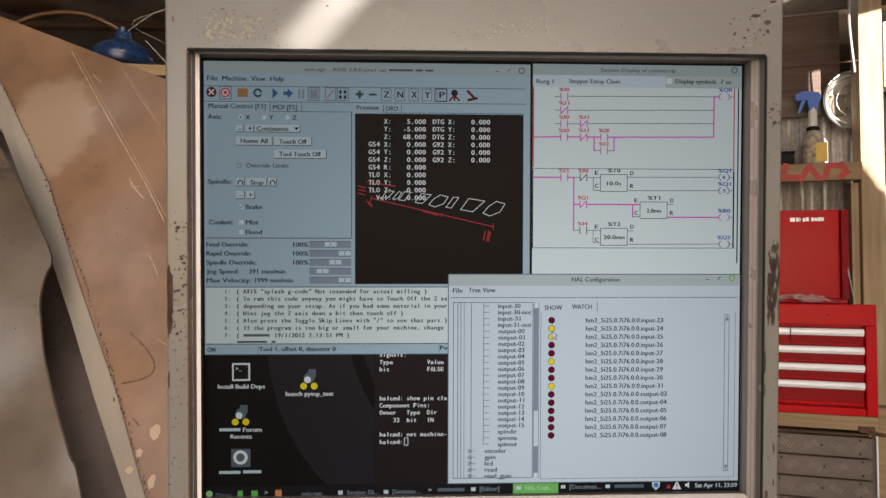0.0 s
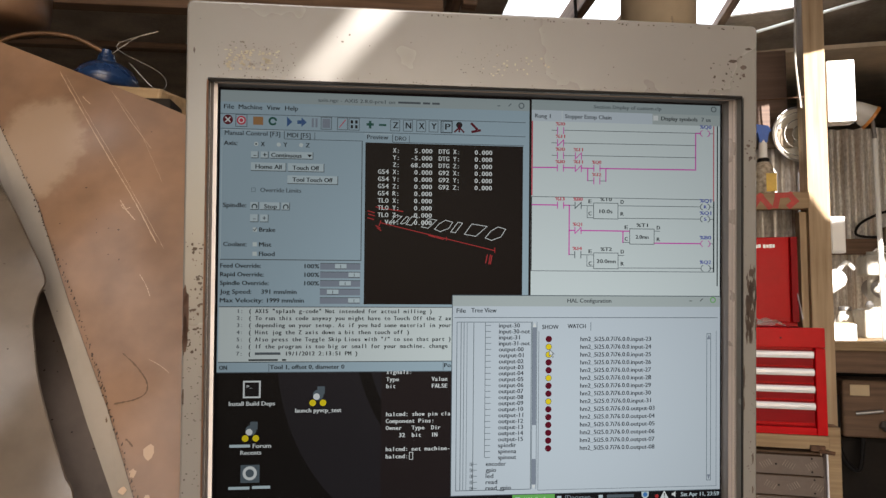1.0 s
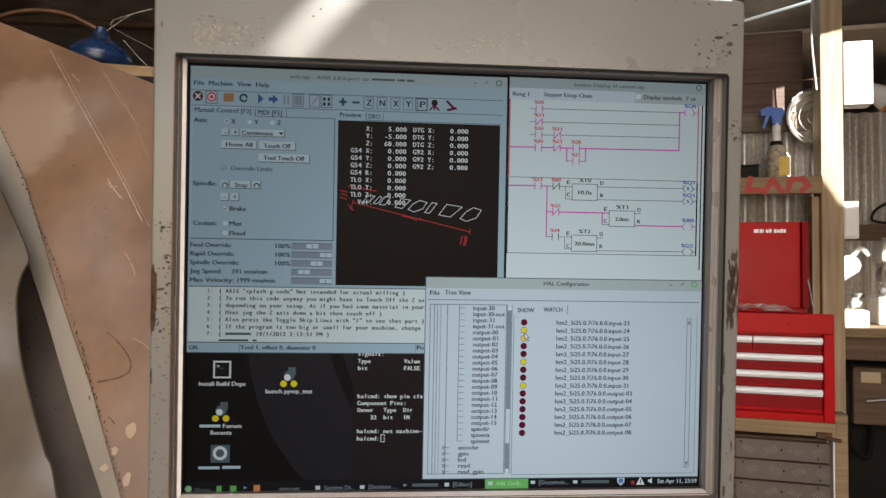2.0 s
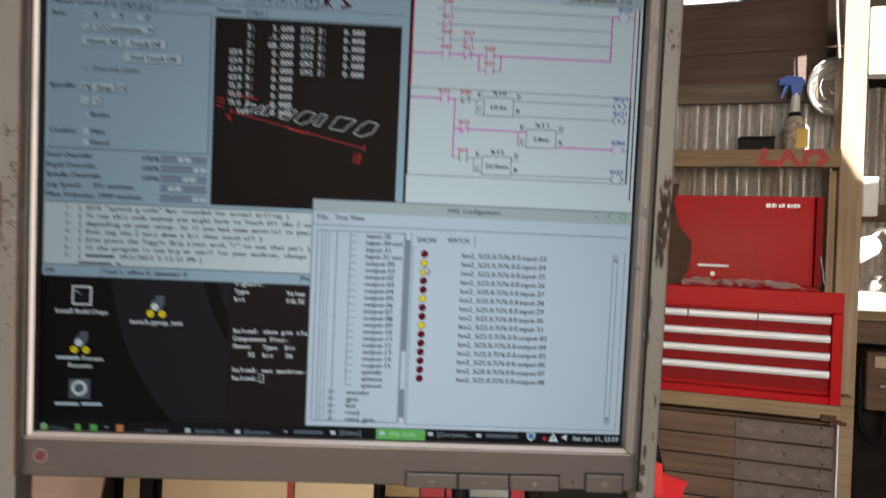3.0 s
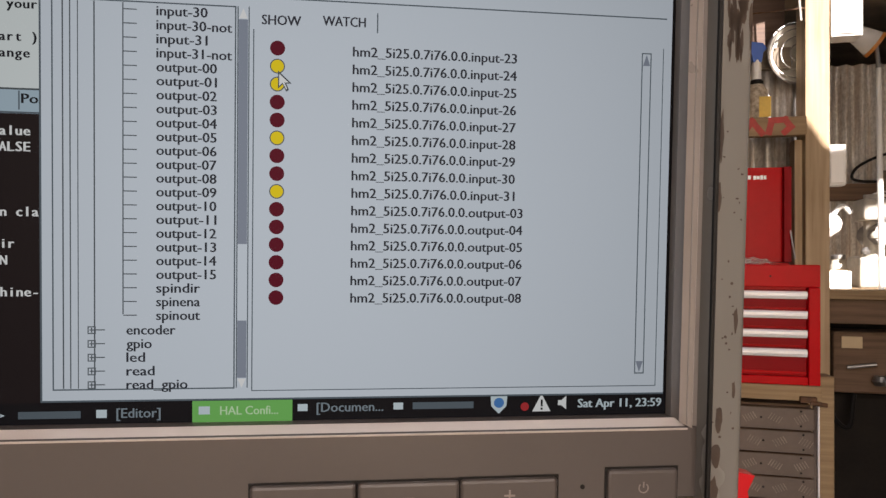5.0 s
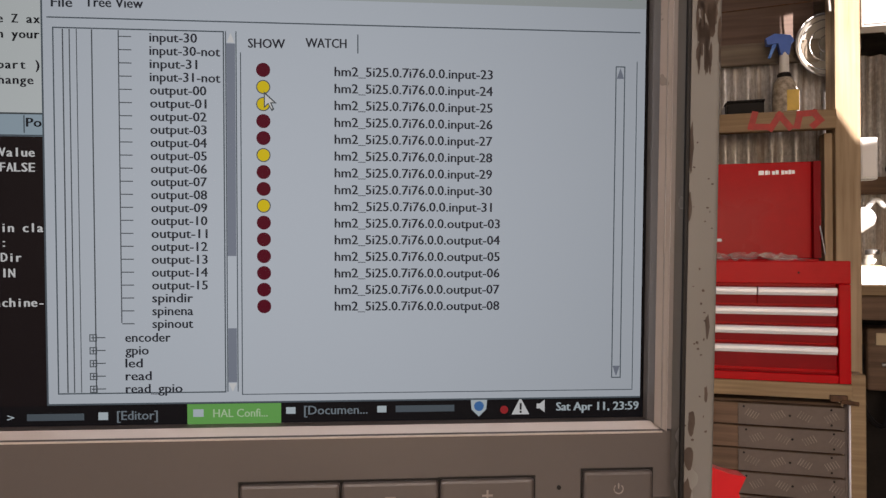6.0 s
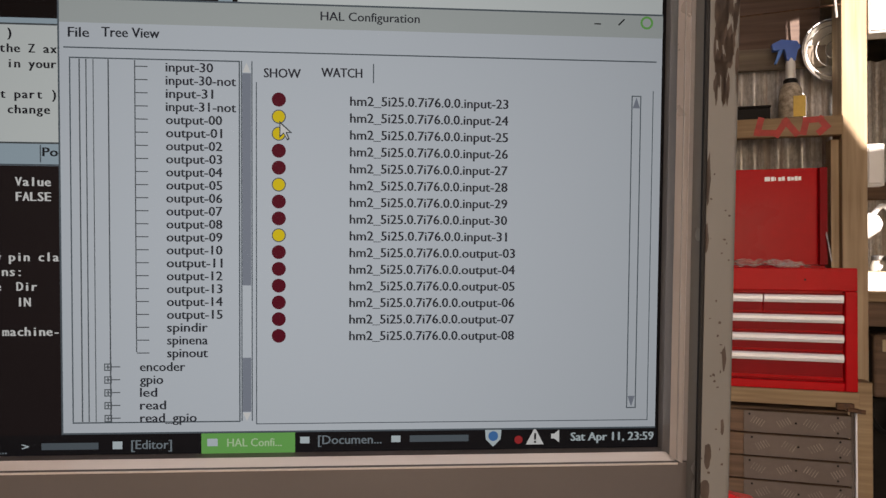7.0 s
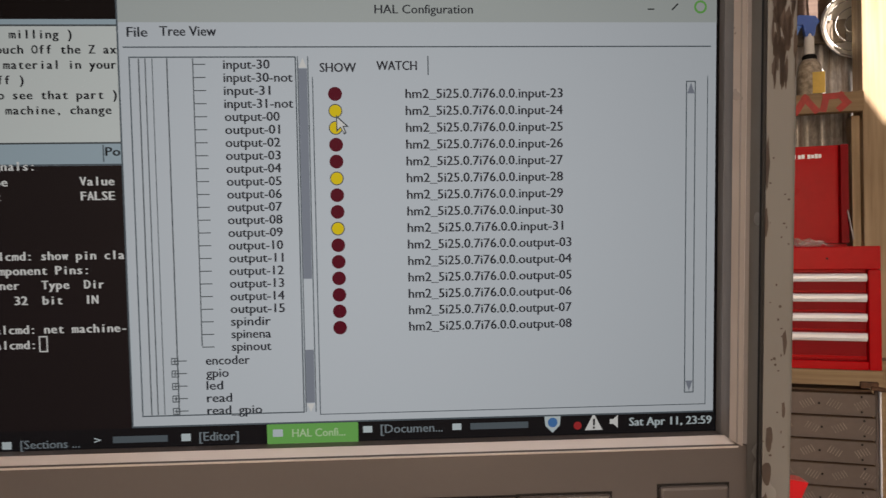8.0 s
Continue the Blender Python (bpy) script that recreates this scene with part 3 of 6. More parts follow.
def strokes(name, lines, width, layer, col, apart=False):
    """Straight pen strokes on the display, rows of two points, joined or each by itself."""
    if apart:
        return [strokes(name, [row], width, layer, col) for row in lines]
    bm = bmesh.new()
    y = -LAYER * layer
    for a, b, c, d in lines:
        p, q = Vector((a, b)), Vector((c, d))
        n = (q - p).normalized() * (width / 2)
        s = Vector((-n.y, n.x))
        bm.faces.new([bm.verts.new((sx(k.x), y, sz(k.y))) for k in (p - n + s, q + n + s, q + n - s, p - n - s)])
    return part(name, bm, G[col], screen)


def disc(name, spots, r, layer, col, n=18):
    y = -LAYER * layer
    for u, v in spots:
        bm = bmesh.new()
        bm.faces.new([bm.verts.new((sx(u + r * math.cos(2 * math.pi * k / n)), y, sz(v - r * math.sin(2 * math.pi * k / n)))) for k in range(n)])
        part(name, bm, G[col], screen)


def ring(name, spots, r, w, layer, col, a0=0.0, a1=360.0, n=16, squash=1.0):
    rows = []
    for u, v in spots:
        pts = [(u + r * math.cos(radians(a0 + (a1 - a0) * k / n)), v - r * squash * math.sin(radians(a0 + (a1 - a0) * k / n))) for k in range(n + 1)]
        rows += [(*p, *q) for p, q in zip(pts, pts[1:])]
    return strokes(name, rows, w, layer, col)


GLYPHS = {}


def outline(s):
    """Verts and faces of a line of lettering at size 1."""
    if s not in GLYPHS:
        cu = bpy.data.curves.new("lettering", "FONT")
        cu.body, cu.resolution_u, cu.fill_mode = s, 2, "FRONT"
        ob = bpy.data.objects.new("lettering", cu)
        me = bpy.data.meshes.new_from_object(ob)
        GLYPHS[s] = ([(v.co.x, v.co.y) for v in me.vertices], [tuple(p.vertices) for p in me.polygons])
        bpy.data.meshes.remove(me)
        bpy.data.objects.remove(ob)
        bpy.data.curves.remove(cu)
    return GLYPHS[s]


CAP = max(y for x, y in outline("H")[0])


def text(s, u0, v, u1, cap, col, layer=6, name="text_line", bold=1.0):
    """Lettering from u0 to u1, its capitals cap tall and centred on v."""
    vs, fs = outline(s)
    lo, hi = min(x for x, y in vs), max(x for x, y in vs)
    kx, ky = (u1 - u0) / (hi - lo), cap / CAP
    bm = bmesh.new()
    y = -LAYER * layer
    for du in ((0.0, bold) if bold else (0.0,)):
        bv = [bm.verts.new((sx(u0 + du + (x - lo) * kx), y - du * 1e-6, sz(v + cap / 2 - yy * ky))) for x, yy in vs]
        for f_ in fs:
            bm.faces.new([bv[i] for i in f_])
    return part(name, bm, G[col], screen)


def mono(s, u0, v, step, cap, col, layer=6, bold=1.0):
    """Fixed-pitch lettering, each character in its own cell."""
    bm = bmesh.new()
    y = -LAYER * layer
    for i, ch in enumerate(s):
        if ch == " ":
            continue
        vs, fs = outline(ch)
        lo, hi = min(x for x, _ in vs), max(x for x, _ in vs)
        wide = min(step * 0.84, (hi - lo) * cap / CAP * 1.05)
        kx, ky = wide / max(hi - lo, 1e-6), cap / CAP
        for du in ((0.0, bold) if bold else (0.0,)):
            bv = [bm.verts.new((sx(u0 + i * step + (step - wide) / 2 + du + (x - lo) * kx), y - du * 1e-6, sz(v + cap / 2 - yy * ky))) for x, yy in vs]
            for f_ in fs:
                bm.faces.new([bv[k] for k in f_])
    return part("text_line", bm, G[col], screen)


def bars(spots, col, layer=6, h=7):
    """Lettering that is not spelled out: plain bars, rows of left, middle, right."""
    rects("plain_bar", [(a, v - h / 2, b, v + h / 2) for a, v, b in spots], layer, col)


# desktop with a dark swoosh
rects("desktop", [(4, 686, 582, 1001)], 1, "desk_dark")
for uu, vv, rr, col, lay in ((560, 640, 392, "desk", 1.4), (720, 560, 372, "desk_dark", 1.7), (735, 552, 360, "desk", 2.0)):
    bm = bmesh.new()
    pts = []
    for k in range(121):
        a = radians(180 + 90 * k / 120)
        u, v = uu + rr * math.cos(a) * 1.05, vv - rr * math.sin(a) * 1.22
        if 686 <= v <= 1001 and u < 582:
            pts.append((max(u, 4), v))
    if len(pts) > 2:
        v_end = pts[-1][1]
        pts = [(582, pts[0][1])] + pts + [(582, v_end)]
        bm.faces.new([bm.verts.new((sx(u), -LAYER * lay, sz(v))) for u, v in pts[::-1]])
        part("desktop_shape", bm, G[col], screen)
    else:
        bm.free()

# taskbar
rects("taskbar", [(4, 1001, 1283, 1026)], 2, "task")
rects("task_button", [(733, 1001, 842, 1026)], 3, "green")
text("HAL Confi...", 763, 1012, 826, 9.5, "paleg", 5, bold=0.5)
text("Sat Apr 11, 23:59", 1174, 1010, 1277, 10, "grey_hi", 5)
text("[Editor]", 653, 1013, 699, 10.5, "dim", 5, bold=0.5)
text("[Documen...", 869, 1010, 944, 10.5, "dim", 5, bold=0.5)
bars([(978, 1010, 1049)], "grey_lo", 5, 8)
bars([(552, 1014, 616)], "grey_lo", 5, 8)
text("[Sections ...", 445, 1017, 513, 10, "dim", 5, bold=0.5)
text("Section Di...", 337, 1018, 410, 10, "dim", 5, bold=0.5)
text("axis.ngc", 229, 1019, 278, 9, "dim", 5, bold=0.5)
text("Menu", 29, 1020, 64, 9.5, "soft", 5)
rects("task_icon", [(80, 1011, 92, 1025), (112, 1011, 127, 1025)], 4, "green")
rects("task_icon", [(168, 1010, 183, 1026)], 4, "orange")
disc("menu_icon", [(14, 1018)], 8, 4, "lime")
rects("task_icon", [(316, 1013, 327, 1023), (424, 1013, 435, 1022), (632, 1009, 643, 1018), (740, 1007, 752, 1016), (848, 1006, 859, 1014), (956, 1006, 967, 1014)], 5, "grey_hi")
text(">", 143, 1016, 150, 8, "grey_hi", 5)
text(">", 530, 1014, 537, 8, "grey_hi", 5)
bm = bmesh.new()
bm.faces.new([bm.verts.new((sx(u), -LAYER * 5, sz(v))) for u, v in ((1119, 1019), (1141, 1019), (1130, 998))])
part("warning_icon", bm, G["white"], screen)
rects("warning_mark", [(1129, 1005, 1131.5, 1013), (1129, 1014.5, 1131.5, 1017)], 6, "task")
bm = bmesh.new()
bm.faces.new([bm.verts.new((sx(u), -LAYER * 5, sz(v))) for u, v in ((1079, 1021), (1088, 1012), (1089, 1000), (1079, 997), (1069, 1000), (1070, 1012))])
part("shield_icon", bm, G["grey_hi"], screen)
disc("shield_mark", [(1079, 1008)], 6, 6, "blue")
disc("alert_icon", [(1110, 1013)], 5, 5, "red")
bm = bmesh.new()
bm.faces.new([bm.verts.new((sx(u), -LAYER * 5, sz(v))) for u, v in ((1150, 1012), (1154, 1012), (1160, 1017), (1160, 1001), (1154, 1006), (1150, 1006))])
part("speaker_icon", bm, G["white"], screen)

# desktop icons
rects("shortcut_icon", [(68, 709, 110, 751)], 3, "white")
rects("shortcut_icon_face", [(72, 713, 106, 747)], 4, "task")
text(">_", 76, 722, 90, 8, "white", 5)
text("Install Build Deps", 35, 764, 144, 10, "white")
text("launch pyvcp_test", 193, 782, 304, 10, "white")
bars([(38, 866, 87)], "grey_hi", 6, 7)
text("Forum", 93, 866, 136, 10, "white")
text("Recents", 64, 882, 113, 10, "white")
bars([(37, 967, 87)], "grey_hi", 6, 7)
bars([(93, 966, 136)], "grey_hi", 6, 7)
for u, v in ((248, 747), (88, 831)):
    disc("shortcut_icon", [(u, v - 2)], 13, 3, "grey_lo")
    disc("shortcut_icon_spot", [(u - 4, v + 2)], 8, 4, "white")
    disc("shortcut_icon_spot", [(u - 13, v + 17), (u + 12, v + 17)], 8, 5, "yellow")
    rects("shortcut_icon_spot", [(u - 2, v - 23, u + 16, v - 4)], 3.5, "grey_lo")
rects("shortcut_icon", [(65, 912, 110, 955)], 3, "grey_lo")
disc("shortcut_icon_face", [(87, 932)], 17, 4, "white")
disc("shortcut_icon_spot", [(87, 932)], 10, 5, "grey_lo")

# terminal window
rects("terminal_window", [(402, 686, 582, 1001)], 2.6, "term")
STEP = 8.05
for s, v in (("signals:", 690), ("Type          Value", 708), ("bit           FALSE", 725), ("halcmd: show pin clas", 794), ("Component Pins:", 811), ("Owner   Type  Dir", 828), ("    32  bit   IN", 846), ("halcmd: net machine-i", 880), ("halcmd:", 898)):
    mono(s, 413, v, STEP, 10, "white", 5)
rects("terminal_cursor", frame_rows(472, 888, 482, 907, 1.5), 5, "white")

# machine control window
rects("control_window", [(5, 3, 770, 690)], 3, "grey")
rects("title_bar", [(5, 3, 770, 31)], 3.6, "title")
text("axis.ngc - AXIS 2.8.0-pre1 on", 239, 20, 428, 8.5, "soft", 6, bold=0.5)
bars([(436, 20, 492), (498, 20, 516), (521, 20, 540)], "soft", 5, 5)
ring("close_button", [(749, 18)], 6.5, 2.2, 5, "soft")
rects("window_button", [(687, 19, 694, 21)], 5, "soft")
strokes("window_button", [(716, 20, 722, 14)], 1.8, 5, "soft")
for s, a, b in (("File", 13, 37), ("Machine", 48, 104), ("View", 115, 147), ("Help", 159, 190)):
    text(s, a, 43, b, 11, "ink", bold=0.6)
rects("divider", [(5, 60, 760, 61.5), (5, 96, 760, 97.5)], 4, "grey_lo")
# tool buttons
disc("tool_icon", [(23, 75)], 12, 5, "maroon")
strokes("tool_icon_mark", [(18, 70, 28, 80), (18, 80, 28, 70)], 3, 6, "white")
rects("tool_frame", frame_rows(41, 61, 69, 92), 5, "soft")
disc("tool_icon", [(55, 76)], 11, 5.5, "brick")
ring("tool_icon_mark", [(55, 76)], 6, 2.4, 6, "white")
rects("tool_icon", [(83, 66, 107, 86)], 5, "folder")
ring("tool_icon", [(130, 76)], 8, 4.5, 5, "teal", 20, 320)
bm = bmesh.new()
for pts in (((164, 64), (164, 89), (177, 76.5)), ((199, 65), (199, 88), (212, 76.5)), ((189, 72), (189, 81), (200, 81), (200, 72))):
    bm.faces.new([bm.verts.new((sx(u), -LAYER * 5, sz(v))) for u, v in pts])
part("tool_icon", bm, G["icon_blue"], screen)
rects("tool_icon", [(224, 66, 229, 88), (233, 66, 238, 88)], 5, "thumb")
rects("tool_frame", frame_rows(246, 62, 273, 93), 5, "soft")
rects("tool_icon", [(250, 66, 269, 89)], 5, "thumb")
rects("tool_frame", frame_rows(286, 62, 312, 93) + frame_rows(314, 62, 341, 93), 5, "soft")
strokes("tool_icon", [(292, 86, 306, 68)], 2, 5.5, "brick")
rects("tool_icon", [(319, 68, 325, 76), (330, 68, 336, 76), (319, 80, 325, 88), (330, 80, 336, 88)], 5.5, "ink")
rects("tool_icon", [(358, 74, 376, 80), (364, 68, 370, 87), (389, 75, 407, 80)], 5, "teal")
for s, u in (("Z", 429), ("N", 461), ("X", 494), ("Y", 525), ("P", 560)):
    rects("tool_frame", frame_rows(u - 12, 63, u + 12, 92, 1.4), 5, "soft")
    text(s, u - 6, 77, u + 7, 15, "ink", bold=1.2)
rects("tool_frame", frame_rows(543, 62, 573, 93, 2), 5, "ink")
disc("tool_icon", [(590, 72)], 8, 5, "ink")
strokes("tool_icon", [(590, 78, 579, 89), (590, 78, 601, 89), (590, 72, 590, 88)], 4, 5, "maroon")
strokes("tool_icon", [(622, 68, 636, 82), (624, 88, 642, 84)], 6, 5, "maroon")
# tabs and manual page
text("Manual Control [F3]", 16, 107, 148, 11, "ink", bold=0.5)
text("MDI [F5]", 165, 109, 221, 11, "ink", bold=0.5)
text("Preview", 360, 108, 412, 10.5, "ink", bold=0.5)
text("DRO", 429, 110, 457, 10.5, "ink", bold=0.5)
rects("tab_edge", [(157, 99, 159, 118), (231, 101, 232.5, 118), (422, 100, 424, 120), (464, 102, 465.5, 120), (159, 118, 349, 119.5), (424, 119, 756, 120.5)], 4, "grey_lo")
rects("page_edge", [(9, 118, 10.5, 415), (10, 99, 158, 100.5), (352, 100, 422, 101.5)], 4, "grey_hi")
rects("page_edge", [(347, 118, 349, 416), (9, 414, 349, 416)], 4, "line")
text("Axis:", 14, 132, 46, 10.5, "ink")
disc("radio_button", [(91, 133), (145, 133), (199, 133)], 5, 5, "code")
disc("radio_dot", [(91, 133)], 2.2, 5.5, "ink")
for s, u in (("X", 102), ("Y", 156), ("Z", 210)):
    text(s, u, 133, u + 9, 10.5, "ink")


def keys(rows):
    rects("key_face", [(a, b, c, d) for a, b, c, d in rows], 4, "grey_hi")
    rects("key_edge", [r for a, b, c, d in rows for r in ((a, d - 1.8, c, d), (c - 1.8, b, c, d))], 5, "line")


keys([(79, 151, 97, 168), (102, 151, 121, 168), (124, 150, 229, 168), (79, 178, 164, 199), (168, 178, 256, 199), (167, 208, 290, 229), (79, 275, 99, 294), (102, 275, 151, 294), (154, 275, 174, 294), (79, 305, 99, 324), (103, 305, 123, 324)])
text("Continuous", 127, 159, 200, 10.5, "ink")
text("-", 85, 159, 91, 12, "ink")
text("+", 107, 159, 116, 12, "ink")
text("-", 86, 314, 92, 12, "soft")
text("+", 108, 314, 117, 12, "soft")
bm = bmesh.new()
bm.faces.new([bm.verts.new((sx(u), -LAYER * 6, sz(v))) for u, v in ((214, 156), (226, 156), (220, 163))])
part("drop_arrow", bm, G["ink"], screen)
text("Home All", 90, 188, 152, 10.5, "ink")
text("Touch Off", 179, 189, 243, 10.5, "ink")
text("Tool Touch Off", 179, 218, 276, 10.5, "ink")
text("Override Limits", 102, 245, 200, 10.5, "grey_lo")
text("Spindle:", 14, 283, 69, 10.5, "ink")
text("Stop", 112, 285, 142, 10.5, "ink")
ring("spindle_arrow", [(89, 286), (164, 286)], 5.5, 2.5, 6, "ink", -30, 210)
rects("check_box", [(86, 337, 96, 347), (86, 373, 96, 383), (86, 396, 96, 406)], 5, "code")
rects("check_box", frame_rows(81, 240, 91, 250, 1), 5, "grey_lo")
strokes("check_mark", [(87, 342, 90, 345), (90, 345, 95, 338)], 1.6, 6, "ink")
text("Brake", 101, 342, 139, 10.5, "ink")
text("Coolant:", 16, 378, 71, 10.5, "ink")
text("Mist", 101, 378, 130, 10.5, "ink")
text("Flood", 101, 401, 138, 10.5, "ink")
for v, s, b, k in ((430, "Feed Override:", 106, 299), (451, "Rapid Override:", 113, 332), (472, "Spindle Override:", 125, 310), (493, "Jog Speed:", 84, 280), (514, "Max Velocity:", 112, 332)):
    text(s, 10, v, b, 10.5, "ink")
    if v < 480:
        text("100%", 211, v, 246, 10.5, "ink")
    rects("slider_trough", [(249, v - 7, 347, v + 8)], 4, "thumb")
    rects("slider_knob", [(k - 14, v - 6, k + 14, v + 6)], 5, "grey_hi")
    rects("slider_edge", [(k - 14, v + 5, k + 14, v + 6.5), (k - 0.8, v - 4, k + 0.8, v + 4), (249, v - 8, 347, v - 6.6)], 5.5, "line")
text("391 mm/min", 108, 493, 192, 10.5, "ink")
text("1999 mm/min", 122, 514, 210, 10.5, "ink")
# tool path preview
rects("preview", [(356, 122, 754, 523)], 4, "black")
for i, (s, val) in enumerate((("    X:", "5.000"), ("    Y:", "-5.000"), ("    Z:", "68.000"), ("G54 X:", "0.000"), ("G54 Y:", "0.000"), ("G54 Z:", "0.000"), ("G54 R:", "0.000"), ("TLO X:", "0.000"), ("TLO Y:", "0.000"), ("TLO Z:", "0.000"), ("  Vel:", "0.000"))):
    v = 140 + 17.9 * i
    mono(s, 387, v, 9.1, 11, "white", 6, bold=1.0)
    mono(val.rjust(6), 468, v, 9.1, 11, "white", 6, bold=1.0)
for i, s in enumerate(("DTG X:", "DTG Y:", "DTG Z:", "G92 X:", "G92 Y:", "G92 Z:")):
    mono(s, 538, 140 + 17.9 * i, 9.1, 11, "white", 6, bold=1.0)
    mono("0.000", 629, 140 + 17.9 * i, 9.1, 11, "white", 6, bold=1.0)
strokes("extent_line", [(396, 321, 683, 387), (560, 355, 560, 362), (683, 380, 683, 392), (396, 316, 392, 328)], 2.2, 6, "red", True)
strokes("extent_mark", [(364, 292, 380, 296), (366, 300, 380, 304), (364, 309, 378, 313), (384, 282, 450, 292), (660, 418, 664, 398), (668, 420, 672, 398), (676, 400, 672, 420), (516, 351, 532, 355), (536, 356, 552, 360), (384, 328, 394, 334), (388, 334, 396, 340)], 2.6, 6, "red", True)
# slanted outline shapes of the cut
shape = []
u = 420
for k, wk in enumerate((20, 10, 34, 28, 36, 30, 48, 40)):
    v, h, sl = 318 + (u - 420) * 0.155, 16 + k * 1.7, 12 + k * 1.2
    quad = [(u, v), (u + sl, v - h), (u + sl + wk * 0.8, v - h + wk * 0.12), (u + wk * 0.6, v + wk * 0.1)]
    if k % 3 == 1:
        quad = [(u, v), (u + sl * 0.7, v - h * 0.6), (u + sl + wk * 0.3, v - h), (u + sl + wk * 0.8, v - h * 0.8), (u + sl * 0.4 + wk * 0.8, v - h * 0.1), (u + wk * 0.4, v + wk * 0.16)]
    elif k % 3 == 2:
        quad = [(u, v), (u + sl, v - h), (u + sl + wk * 0.4, v - h + wk * 0.06), (u + wk * 0.4, v + wk * 0.06)]
    shape += [(*quad[i], *quad[(i + 1) % len(quad)]) for i in range(len(quad))]
    u += wk * 1.02 + 4
strokes("tool_path", shape, 1.5, 7, "white")
# program listing
rects("listing", [(8, 531, 770, 663)], 4, "code")
rects("listing_edge", [(8, 529, 770, 531), (8, 663, 770, 665)], 4.5, "line")
CODE = ("( AXIS \"splash g-code\" Not intended for actual milling )", "( To run this code anyway you might have to Touch Off the Z axi", "( depending on your setup. As if you had some material in your",
        "( Hint jog the Z axis down a bit then touch off )", "( Also press the Toggle Skip Lines with \"/\" to see that part )", "( If the program is too big or small for your machine, change t")
for i, s in enumerate(CODE):
    mono(s, 78, 540 + 17.2 * i, 8.0, 9.8, "ink", 5)
for i in range(7):
    mono("%d:" % (i + 1), 50, 540 + 17.2 * i, 8, 9, "soft", 5)
mono("(", 78, 643.5, 8, 9.8, "ink", 5)
bars([(95, 643.5, 156)], "soft", 5, 6)
mono("19/1/2012 2:13:51 PM )", 166, 643.5, 8.05, 9.8, "ink", 5)
bars([(80, 659, 150), (160, 659, 170)], "ink", 5, 4)
text("ON", 11, 677, 29, 10, "ink")
text("Tool 1, offset 0, diameter 0", 131, 676, 310, 10, "ink")
text("Pos", 557, 674, 580, 10, "ink")
rects("status_edge", [(128, 668, 129.5, 687), (554, 666, 555.5, 686), (5, 688, 770, 690)], 5, "grey_lo")

# ladder window
rects("ladder_window", [(776, 1, 1279, 500)], 3, "sect")
rects("title_bar", [(776, 1, 1279, 27)], 4, "title")
text("Section Display of custom.clp", 938, 14, 1118, 9, "soft", 6, bold=0.5)
ring("close_button", [(1261, 11)], 6.5, 2.2, 5, "soft")
rects("toolbar_cell", [(776, 27, 854, 55), (856, 27, 1095, 55)], 4, "pale")
rects("toolbar_cell", [(1095, 27, 1279, 55)], 4, "title2")
rects("check_box", [(1097, 32, 1110, 45)], 5, "white")
text("Rung 1", 784, 42, 824, 10, "soft")
text("Stepper Estop Chain", 862, 41, 984, 10, "soft")
text("Display symbols", 1118, 39, 1216, 10, "ink", bold=0.7)
text("7 us", 1227, 39, 1252, 10, "soft")
rects("rail", [(776, 55, 779, 245), (1260, 55, 1262.5, 252)], 5, "brick")
rects("rail", [(776, 248, 778, 437), (1260, 252, 1263.5, 437), (1270, 55, 1273, 473)], 5, "ink")
rects("rung_edge", [(778, 247.5, 1262, 249), (778, 436, 1262, 437.5)], 4.6, "soft")


def contact(u, v, closed=False, col="pink"):
    rows = [(u - 8, v - 8, u - 8, v + 8), (u + 8, v - 8, u + 8, v + 8)]
    if closed:
        rows.append((u - 7, v + 7, u + 7, v - 7))
    strokes("contact", rows, 2.2, 6, col)


def coil(u, v, s="", col="pink"):
    ring("coil", [(u, v)], 13, 1.8, 6, col, 125, 235, 8, 0.7)
    ring("coil", [(u, v)], 13, 1.8, 6, col, -55, 55, 8, 0.7)
    if s:
        text(s, u - 3.5, v, u + 3.5, 8, "navy")


strokes("rung", [(779, 174, 843, 173), (859, 173, 889, 173), (906, 173, 939, 173), (955, 173, 1212, 171), (1212, 171, 1212, 75), (1212, 75, 1225, 75), (923, 173, 923, 205), (971, 173, 971, 205),
                 (778, 269, 844, 269), (860, 269, 875, 269), (875, 269, 875, 395), (875, 333, 890, 333), (906, 333, 1034, 333), (1017, 333, 1017, 362), (1101, 363, 1225, 363)], 2.8, 5, "pink", True)
strokes("rung", [(828, 78, 842, 78), (859, 77, 1212, 75), (828, 110, 842, 110), (859, 110, 1212, 107), (829, 142, 843, 142), (859, 142, 889, 142), (906, 141, 1212, 139), (923, 205, 939, 205), (955, 205, 971, 205), (1249, 75, 1260, 75)], 1.5, 5, "soft", True)
strokes("rung", [(875, 269, 890, 269), (906, 269, 938, 269), (922, 269, 922, 300), (922, 300, 938, 300), (1004, 268, 1226, 267), (1004, 300, 1226, 299), (875, 395, 890, 395), (906, 395, 939, 395), (922, 395, 922, 424), (922, 424, 939, 424), (1005, 396, 1020, 396), (1005, 428, 1228, 427), (1101, 332, 1115, 332), (1017, 362, 1034, 362), (1250, 267, 1260, 267), (1250, 299, 1260, 299), (1250, 363, 1260, 363), (1250, 427, 1260, 427)], 1.5, 5, "soft", True)
for u, v, c in ((851, 78, 0), (851, 110, 1), (851, 142, 0), (898, 142, 1), (851, 174, 0), (898, 174, 1), (947, 173, 0), (947, 205, 0), (852, 269, 0), (898, 333, 1)):
    contact(u, v, c)
contact(898, 269, True, "soft")
contact(898, 395, False, "soft")
